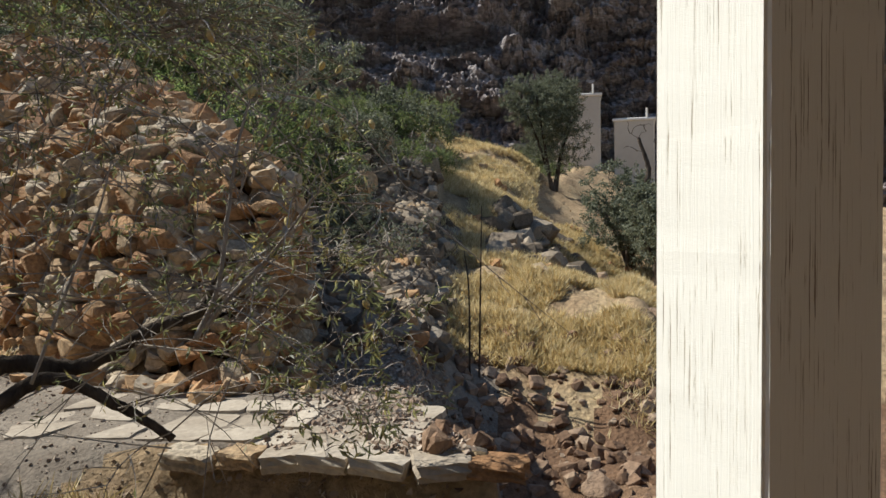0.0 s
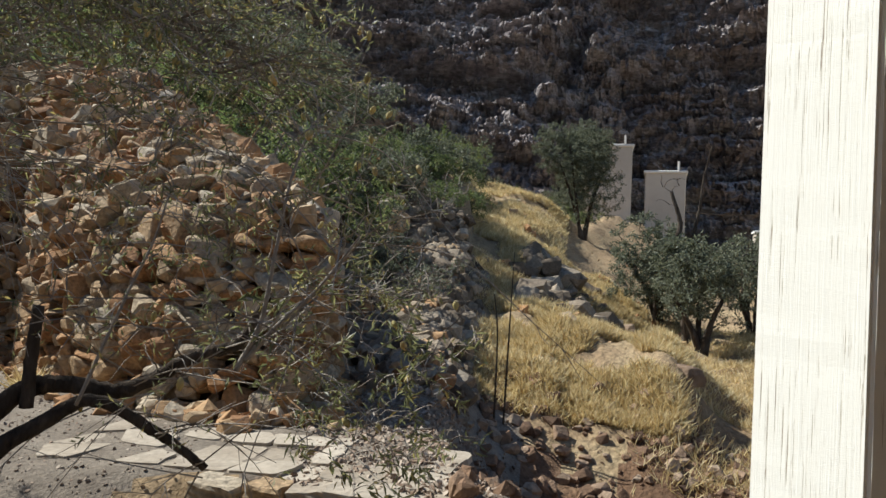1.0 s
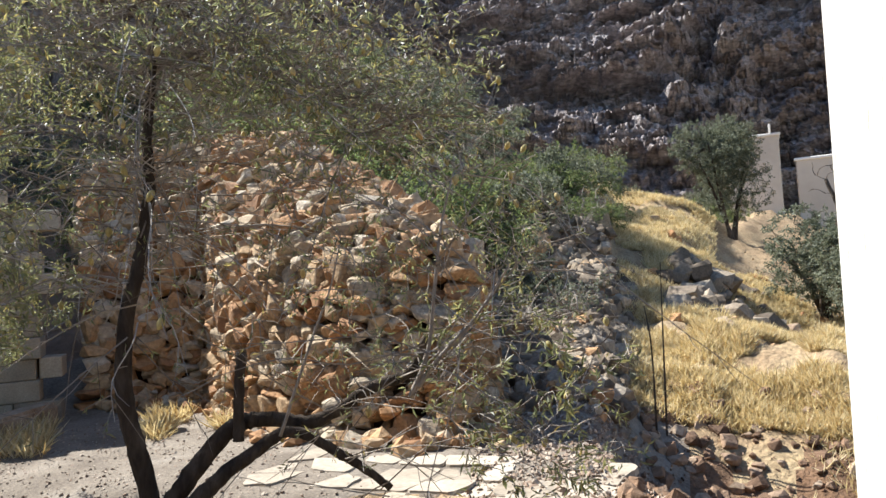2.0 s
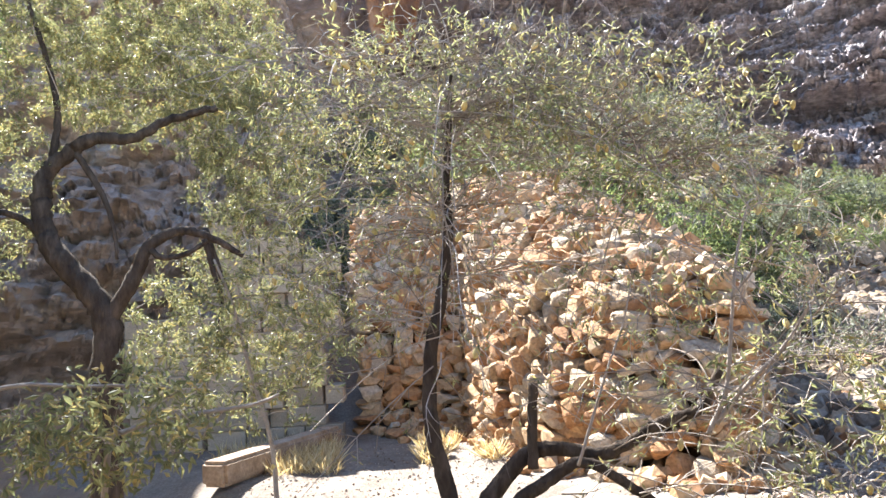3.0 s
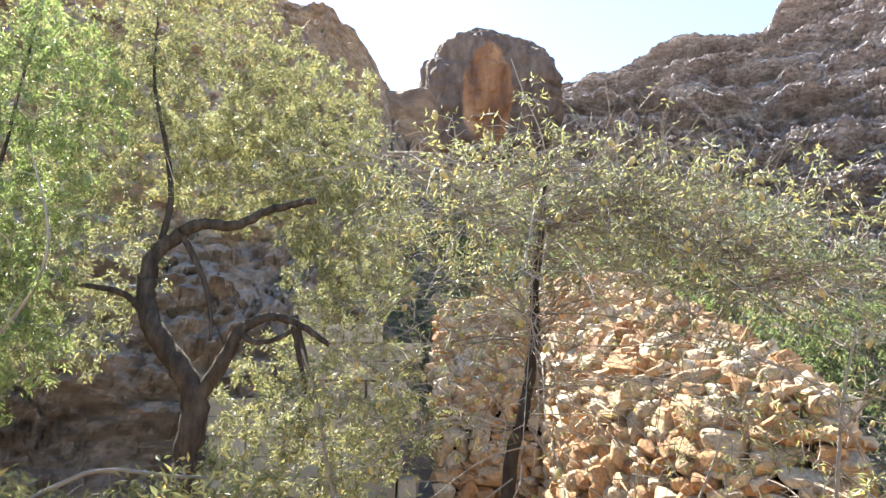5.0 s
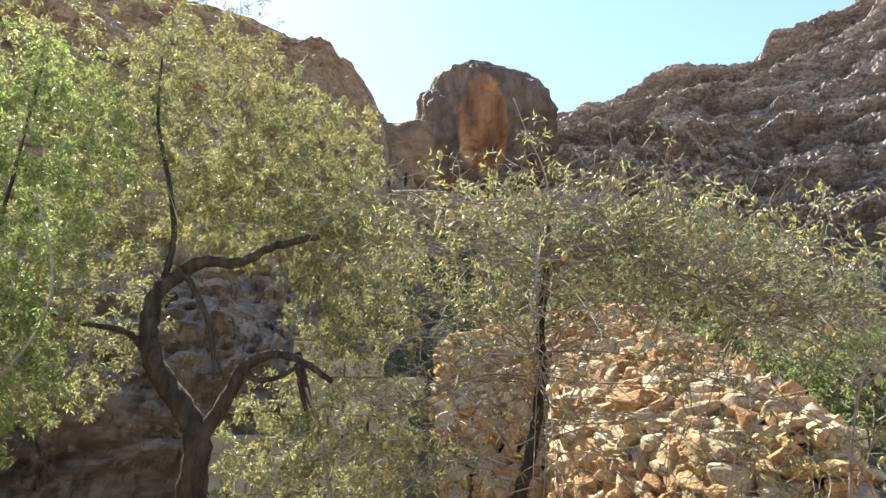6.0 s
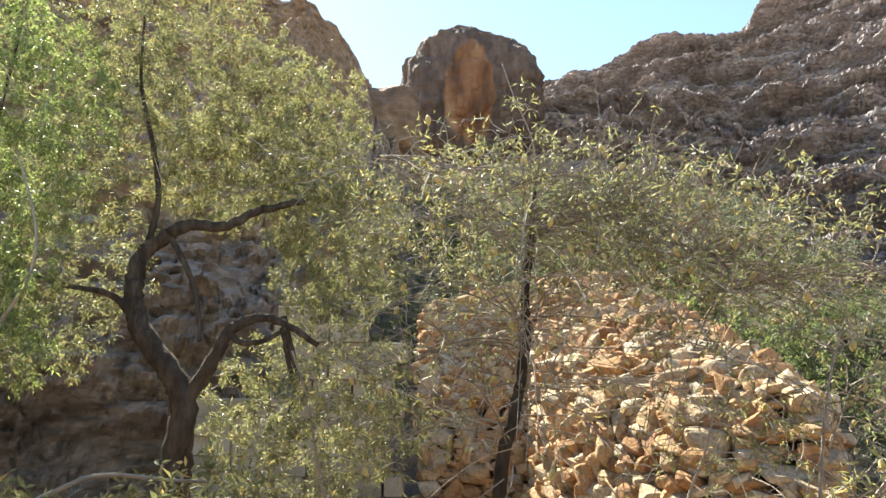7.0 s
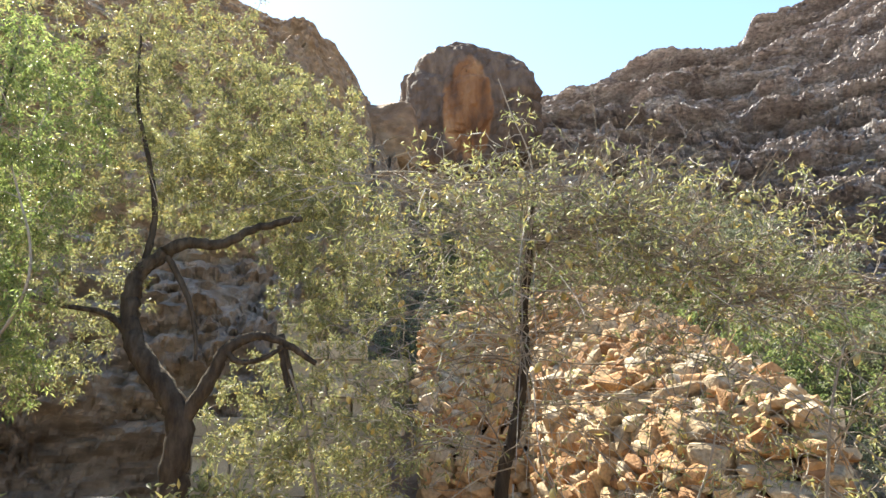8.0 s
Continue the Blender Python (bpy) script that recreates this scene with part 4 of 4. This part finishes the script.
# ---- bushes on the slope ----
def build_bush(name, label, at, size, count, rng, mat, leaf_len, leaves_per=16, stem=0.03, category="bush"):
    bush = new(name)
    tagged(bush, label, category)
    z = ground_height(at[0], at[1])
    limbs = []
    for k in range(4):
        a = rng.uniform(0, 6.28)
        e = (at[0] + math.cos(a) * size[0] * 0.45, at[1] + math.sin(a) * size[1] * 0.45, z + size[2] * rng.uniform(0.9, 1.4))
        limbs.append(([(at[0] + 0.05 * k, at[1], z - 0.1), (at[0] * 0.6 + e[0] * 0.4, at[1] * 0.6 + e[1] * 0.4, z + size[2] * 0.5), e], stem, stem * 0.3))
    blobs = []
    for k in range(7):
        c = (at[0] + rng.uniform(-0.55, 0.55) * size[0], at[1] + rng.uniform(-0.5, 0.5) * size[1], z + size[2] * rng.uniform(0.55, 1.45))
        s = rng.uniform(0.35, 0.65)
        blobs.append((c, (size[0] * s, size[1] * s, size[2] * s), count // 7))
    grow(bush, limbs, cloud(rng, blobs), rng, "", leaf_len, mat, leaves_per, 0.008, 1.0, 0.1, M_TWIG if leaves_per < 5 else M_BARK, sides=5, leaf_w=0.4, bare=0.2, fine=1)
    return bush


def polar(az, r):
    return (r * math.sin(radians(az)), r * math.cos(radians(az)))


rng_b = np.random.default_rng(31)
for az, r, size, count, mat, leaf in (
        (9, 10.6, (1.3, 0.9, 0.75), 420, M_BUSH, 0.06), (15, 10.8, (1.3, 0.9, 0.85), 420, M_LEAF2, 0.06), (20.5, 10.2, (1.2, 0.9, 0.8), 420, M_BUSH, 0.07),
        (24.5, 9.6, (0.9, 0.8, 0.6), 300, M_BUSH, 0.06), (27, 12.5, (1.1, 0.9, 0.4), 260, M_BUSH, 0.06), (28.5, 9.2, (0.6, 0.5, 0.35), 160, M_OLIVE, 0.05)):
    x, y = polar(az, r)
    tagged(build_bush("bush", "grey-green bush on the dry slope", (x, y), size, count, rng_b, mat, leaf), group="bushes on the slope")
KINDS = [build_bush("bush", "low grey-green bush on the dry slope", polar(az, r), (1.7, 1.4, 0.75), 200, rng_b, mat, 0.092, 22)
         for az, r, mat in ((18, 14.5, M_BUSH), (24, 16.5, M_OLIVE), (12, 15, M_BUSH), (30, 15.5, M_OLIVE))]
BASES = [polar(az, r) for az, r in ((18, 14.5), (24, 16.5), (12, 15), (30, 15.5))]
for b in KINDS:
    tagged(b, group="bushes on the slope")
for k in range(104):
    q = rng_b.random()
    az, r = (rng_b.uniform(4, 33), rng_b.uniform(11.5, 26)) if k < 78 else (rng_b.uniform(-6, 7), rng_b.uniform(10.4, 18))
    x, y = polar(az, r)
    i = k % 4
    bx, by = BASES[i]
    sc = rng_b.uniform(0.6, 1.15) * ((1.0 if az < 22 else 0.62) if k < 78 else 0.62)
    m = Matrix.Translation((x, y, ground_height(x, y) - 0.05)) @ Matrix.Rotation(rng_b.uniform(0, 6.28), 4, "Z") @ Matrix.Scale(sc, 4) @ Matrix.Translation((-bx, -by, -ground_height(bx, by)))
    copy_thing(KINDS[i], m)
rng_p = np.random.default_rng(77)
for k in range(64):
    x, y = polar(rng_p.uniform(-4, 14), rng_p.uniform(11, 34))
    i = k % 4
    bx, by = BASES[i]
    copy_thing(KINDS[i], Matrix.Translation((x, y, ground_height(x, y) - 0.05)) @ Matrix.Rotation(rng_p.uniform(0, 6.28), 4, "Z") @ Matrix.Scale(rng_p.uniform(0.5, 0.85), 4) @ Matrix.Translation((-bx, -by, -ground_height(bx, by))))
for az, r, sc in ((26.5, 10.6, 0.55), (29.5, 12.0, 0.6), (32.3, 13.5, 0.55), (28, 14.5, 0.7), (31, 17, 0.8), (33.2, 16, 0.5), (25.5, 12.3, 0.6), (30, 20, 0.8), (33, 21, 0.6), (32, 25, 0.8), (34.5, 27, 0.7), (31, 30, 0.9), (36, 31, 0.8), (39.5, 30, 0.8), (42, 33, 0.9), (34, 34, 0.9), (41, 26, 0.6)):
    x, y = polar(az, r)
    i = int(az * 2) % 4
    bx, by = BASES[i]
    copy_thing(KINDS[i], Matrix.Translation((x, y, ground_height(x, y) - 0.05)) @ Matrix.Rotation(az, 4, "Z") @ Matrix.Scale(sc, 4) @ Matrix.Translation((-bx, -by, -ground_height(bx, by))))
for az, r, sc in ((27.5, 8.3, 0.5), (30.5, 8.0, 0.55), (29, 9.6, 0.7), (32.5, 9.0, 0.5), (31.5, 11.5, 0.8)):
    b = build_bush("dry_bush", "leafless grey bush among the rubble", polar(az, r), (0.9 * sc, 0.8 * sc, 0.6 * sc), 150, rng_b, M_OLIVE, 0.05, 3, 0.015)
    tagged(b, group="dry bushes in the rubble")
for (x, y), size, count, label in (((15.2, 16.87), (2.1, 1.5, 2.1), 2300, "rounded grey-green olive tree before the house"),
                                  ((11.6, 10.57), (1.1, 1.0, 1.2), 700, "dark small tree with a forked trunk"),
                                  ((10.58, 8.69), (1.3, 1.2, 1.1), 800, "dark spreading tree below the house"),
                                  ((12.71, 9.21), (1.0, 1.0, 1.2), 400, "dark spreading tree below the house")):
    build_bush("olive_tree", label, (x, y), size, count, rng_b, M_OLIVE, 0.075, 22, 0.07, "tree")


def build_dead_tree():
    rng = np.random.default_rng(61)
    tree = new("dead_tree")
    tagged(tree, "bare dark dead tree below the house", "tree")
    one = [(11.23, 9.48, 0.39), (11.17, 9.55, 1.2), (11.07, 9.66, 2.13), (11.11, 9.61, 2.59), (11.0, 9.74, 3.16)]
    two = [(11.1, 9.63, 1.92), (11.25, 9.45, 2.34), (11.32, 9.37, 2.85), (11.36, 9.33, 3.37), (11.43, 9.23, 3.98)]
    three = [(11.17, 9.55, 1.2), (11.54, 9.1, 1.64), (11.82, 8.74, 2.06)]
    base = foot((one[0][0], one[0][1]))
    grow(tree, [([base, *one], 0.10, 0.03), (two, 0.04, 0.012), (three, 0.04, 0.012)],
         cloud(rng, [(one[4], (0.4, 0.4, 0.4), 14), (two[4], (0.4, 0.4, 0.5), 18), (three[2], (0.6, 0.4, 0.5), 40)]), rng, "", 0.05, M_OLIVE, 0, 0.012, 1.0, 0.0, M_BARK)


def build_stalk(points, label):
    s = Shape()
    tube(s, smooth_path([foot(points[0]), *points[1:]], 5), 0.011, 0.004, 5)
    tagged(put("dry_stalk", s.mesh("dry_stalk", M_BARK)), label, "plant", group="dry stalks at the yard's edge")


def build_cable():
    s = Shape()
    tube(s, smooth_path([(29.45, 25.07, 4.29), (30.45, 23.84, 4.17), (31.45, 22.51, 4.2), (32.82, 20.46, 4.4)], 6), 0.02, 0.02, 4)
    tagged(put("cable", s.mesh("cable", M_BARK)), "thin dark cable slung from the house", "cable")


build_dead_tree()
build_stalk([(4.17, 5.51, 0.8), (4.18, 5.51, 1.19), (4.15, 5.53, 1.57)], "tall dry brown plant stalk")
build_stalk([(4.24, 5.47, 0.77), (4.26, 5.45, 1.28), (4.28, 5.44, 1.93)], "tall dry brown plant stalk")
build_cable()


# ---- dry grass ----
def build_grass(name, label, spots, rng, height):
    s = Shape()
    for az0, az1, r0, r1, n in spots:
        az = np.radians(az0 + (az1 - az0) * rng.beta(1.5, 1.15, n))
        r = np.sqrt(rng.uniform(r0 * r0, r1 * r1, n))
        x, y = r * np.sin(az), r * np.cos(az)
        keep = np.array([noise.noise((a * 0.9, b * 0.9, 4.0)) + 0.25 * noise.noise((a * 3, b * 3, 1.0)) > -0.2 for a, b in zip(x, y)])
        x, y, r = x[keep], y[keep], r[keep]
        z = np.array([ground_height(a, b) for a, b in zip(x, y)]) - 0.01
        m = len(x)
        base = np.stack([x, y, z], 1)
        d = unit(np.stack([rng.normal(0, 0.75, m), rng.normal(0, 0.75, m), np.ones(m)], 1))
        side = unit(np.cross(d, rng.normal(0, 1, (m, 3))))
        ln = rng.uniform(0.4, 1.1, m) * height * (1 + 0.012 * r)
        blades(s, base, d, side, ln, ln * 0.018 + 0.00045 * r, 0.1)
    ob = put(name, s.mesh(name, M_DRY))
    tagged(ob, label, "grass", kind="stuff")


build_grass("dry_grass", "straw-yellow dry grass on the slope", [(35, 50, 7.2, 10.5, 80000), (34, 47, 10.5, 17, 75000), (31.5, 41, 15, 25, 48000), (46, 60, 6.5, 16, 30000)], np.random.default_rng(41), 0.15)
build_grass("yard_grass", "tufts of straw-yellow grass beside the heap", [(1.0, 7, 6.4, 8.2, 6000), (-36, -19, 3.6, 6.8, 9000), (-14, -5, 6.2, 7.8, 2500), (2, 16, 2.9, 4.0, 2500), (24, 36, 2.6, 3.9, 1800)], np.random.default_rng(42), 0.2)


# ---- flagstones and kerb stones ----
def build_flags():
    rng = np.random.default_rng(51)
    paving = new("flagstone_paving")
    tagged(paving, "irregular pale flagstones set in the gravel", "paving", kind="structure")
    nu, nq = 8, 3
    grid = {}
    for i in range(nu + 1):
        for j in range(nq + 1):
            t, q = -0.85 + 1.45 * (i + rng.uniform(-0.3, 0.3)) / nu, 0.05 + 0.8 * (j + rng.uniform(-0.3, 0.3) * (j > 0)) / nq
            grid[i, j] = Vector((1.6 + 1.15 * t + 0.656 * q, 3.85 - 0.99 * t + 0.755 * q, 0))
    for i in range(nu):
        for j in range(nq):
            if rng.random() < 0.04 + 0.16 * j:
                continue
            ring = [grid[i, j], grid[i + 1, j], grid[i + 1, j + 1], grid[i, j + 1]]
            c = sum(ring, Vector()) / 4
            pts = []
            for k in range(4):
                a, b = ring[k], ring[(k + 1) % 4]
                pts += [a * 0.92 + b * 0.08, a.lerp(b, 0.5) + Vector(rng.normal(0, 0.012, 3)) * Vector((1, 1, 0)).x, a * 0.08 + b * 0.92]
            bm = bmesh.new()
            low = [bm.verts.new(((p.x - c.x) * 0.97, (p.y - c.y) * 0.97, -0.03)) for p in pts]
            top = [bm.verts.new(((p.x - c.x) * 0.94, (p.y - c.y) * 0.94, 0.005 + rng.normal(0, 0.0015))) for p in pts]
            bm.faces.new(top)
            for k in range(len(pts)):
                k2 = (k + 1) % len(pts)
                bm.faces.new((low[k], low[k2], top[k2], top[k]))
            bmesh.ops.recalc_face_normals(bm, faces=bm.faces[:])
            me = bpy.data.meshes.new("flagstone")
            bm.to_mesh(me)
            bm.free()
            me.materials.append(M_FLAG)
            ob = put("flagstone", me, paving)
            ob.matrix_basis = pose(c.x, c.y, ground_height(c.x, c.y) + rng.uniform(-0.004, 0.008), rng.normal(0, 1.0), rng.normal(0, 1.0), 0)


def slab_mesh(mat, rng):
    """A split slab: a low box with uneven corners and worn edges."""
    bm = bmesh.new()
    bmesh.ops.create_cube(bm, size=2.0)
    bmesh.ops.subdivide_edges(bm, edges=bm.edges[:], cuts=3, use_grid_fill=True)
    for v in bm.verts:
        v.co += Vector(rng.normal(0, 0.07, 3))
        v.co.x *= 1 - 0.10 * abs(v.co.y)
    me = bpy.data.meshes.new("kerb_stone")
    bm.to_mesh(me)
    bm.free()
    me.materials.append(mat)
    return me


def build_kerb_stones():
    rng = np.random.default_rng(52)
    kerb = new("kerb")
    tagged(kerb, "rough stone edging along the raised yard", "kerb", kind="structure")
    shapes = [slab_mesh(M_FLAG if k % 2 else M_STONE, rng) for k in range(5)]
    t = -0.1
    while t < 0.98:
        w = rng.uniform(0.8, 1.25)
        x, y = 1.6 + 1.15 * t, 3.85 - 0.99 * t
        ob = put("kerb_stone", shapes[rng.integers(5)], kerb)
        ob.matrix_basis = pose(x - 0.02, y - 0.03, 0.757 + rng.normal(0, 0.01), rng.normal(0, 4), rng.normal(0, 4), -41 + rng.normal(0, 8)) @ Matrix.Diagonal((0.112 * w, 0.1 * rng.uniform(0.8, 1.2), 0.038, 1))
        t += 0.150 * w


def build_loose_rocks():
    rng = np.random.default_rng(53)
    shapes = [stone_shape(60 + k, 0.7, 18, None, 0) for k in range(6)]
    s = Shape()
    for az0, az1, r0, r1, n, a, b in ((24, 34, 6.2, 11, 900, 0.02, 0.13), (36, 50, 9, 22, 160, 0.03, 0.16), 
                                      (-4, 30, 9.5, 16, 260, 0.06, 0.35)):
        for _ in range(n):
            x, y = polar(rng.uniform(az0, az1), rng.uniform(r0, r1))
            q = a + (b - a) * rng.random() ** 3
            me = shapes[rng.integers(6)] if q > 0.05 else shapes[0]
            m = Matrix.Translation((x, y, ground_height(x, y) + q * 0.2)) @ pose(0, 0, 0, *rng.uniform(-50, 50, 3)) @ Matrix.Scale(q, 4)
            small = me if q > 0.05 else PEBBLE
            s.add(np.array([m @ v.co for v in small.vertices]), [tuple(p.vertices) for p in small.polygons])
    ob = put("loose_rocks", s.mesh("loose_rocks", M_RUBBLE))
    tagged(ob, "scattered stones and rubble on the slope", "rocks", kind="stuff")
    peb = Shape()
    for az0, az1, r0, r1, n, a, b in ((25, 39, 3.4, 6.4, 8000, 0.005, 0.026), (18, 30, 2.8, 4.2, 1800, 0.005, 0.02), (-12, 18, 3.6, 7.6, 5000, 0.004, 0.015)):
        for _ in range(n):
            x, y = polar(rng.uniform(az0, az1), rng.uniform(r0, r1))
            q = a + (b - a) * rng.random() ** 3
            m = Matrix.Translation((x, y, ground_height(x, y) + q * 0.2)) @ pose(0, 0, 0, *rng.uniform(-50, 50, 3)) @ Matrix.Scale(q, 4)
            peb.add(np.array([m @ v.co for v in PEBBLE.vertices]), [tuple(p.vertices) for p in PEBBLE.polygons])
    ob = put("pebbles", peb.mesh("pebbles", M_PEBBLE))
    tagged(ob, "pale pinkish pebbles scattered over the yard", "pebbles", kind="stuff")
    grit = Shape()
    for _ in range(2600):
        x, y = polar(rng.uniform(36, 60), rng.uniform(4.0, 7.8))
        q = 0.008 + 0.085 * rng.random() ** 4
        me = shapes[rng.integers(6)] if q > 0.03 else PEBBLE
        m = Matrix.Translation((x, y, ground_height(x, y) + q * 0.1)) @ pose(0, 0, 0, *rng.uniform(-50, 50, 3)) @ Matrix.Scale(q, 4)
        grit.add(np.array([m @ v.co for v in me.vertices]), [tuple(p.vertices) for p in me.polygons])
    ob = put("gully_rubble", grit.mesh("gully_rubble", M_GRIT))
    tagged(ob, "small red-brown stones strewn over the gully earth", "rocks", kind="stuff")
    scree = Shape()
    for _ in range(2200):
        x, y = polar(rng.uniform(24.5, 35.5), rng.uniform(6.4, 13))
        q = 0.025 + 0.12 * rng.random() ** 2.5
        me = shapes[rng.integers(6)]
        m = Matrix.Translation((x, y, ground_height(x, y) + q * 0.2)) @ pose(0, 0, 0, *rng.uniform(-50, 50, 3)) @ Matrix.Scale(q, 4)
        scree.add(np.array([m @ v.co for v in me.vertices]), [tuple(p.vertices) for p in me.polygons])
    for _ in range(170):                        # dark broken rocks above the grass
        x, y = polar(rng.uniform(38, 44.5), rng.uniform(10.8, 15.5))
        q = 0.05 + 0.3 * rng.random() ** 2
        me = shapes[rng.integers(6)]
        m = Matrix.Translation((x, y, ground_height(x, y) + q * 0.2)) @ pose(0, 0, 0, *rng.uniform(-50, 50, 3)) @ Matrix.Scale(q, 4)
        scree.add(np.array([m @ v.co for v in me.vertices]), [tuple(p.vertices) for p in me.polygons])
    ob = put("scree", scree.mesh("scree", M_SCREE))
    tagged(ob, "grey broken scree between the heap and the grass", "rocks", kind="stuff")
    for k, (x, y, q) in enumerate(((6.35, 5.33, 0.17), (8.35, 9.54, 0.26), (9.75, 9.61, 0.28), (3.82, 3.88, 0.15), (4.23, 4.04, 0.14))):
        ob = put("rock", BOULDERS[k])
        ob.matrix_basis = pose(x, y, ground_height(x, y) + q * 0.15, 10 * k, 12, 70 * k) @ Matrix.Scale(q, 4)
        tagged(ob, "weathered boulder on the dry slope", "rock", group="rocks on the slope")


BOULDERS = [stone_shape(90 + k, 0.7, 26, M_CRAG) for k in range(5)]
PEBBLE = stone_shape(80, 0.7, 9, None, 0)
build_flags()
build_kerb_stones()
build_loose_rocks()
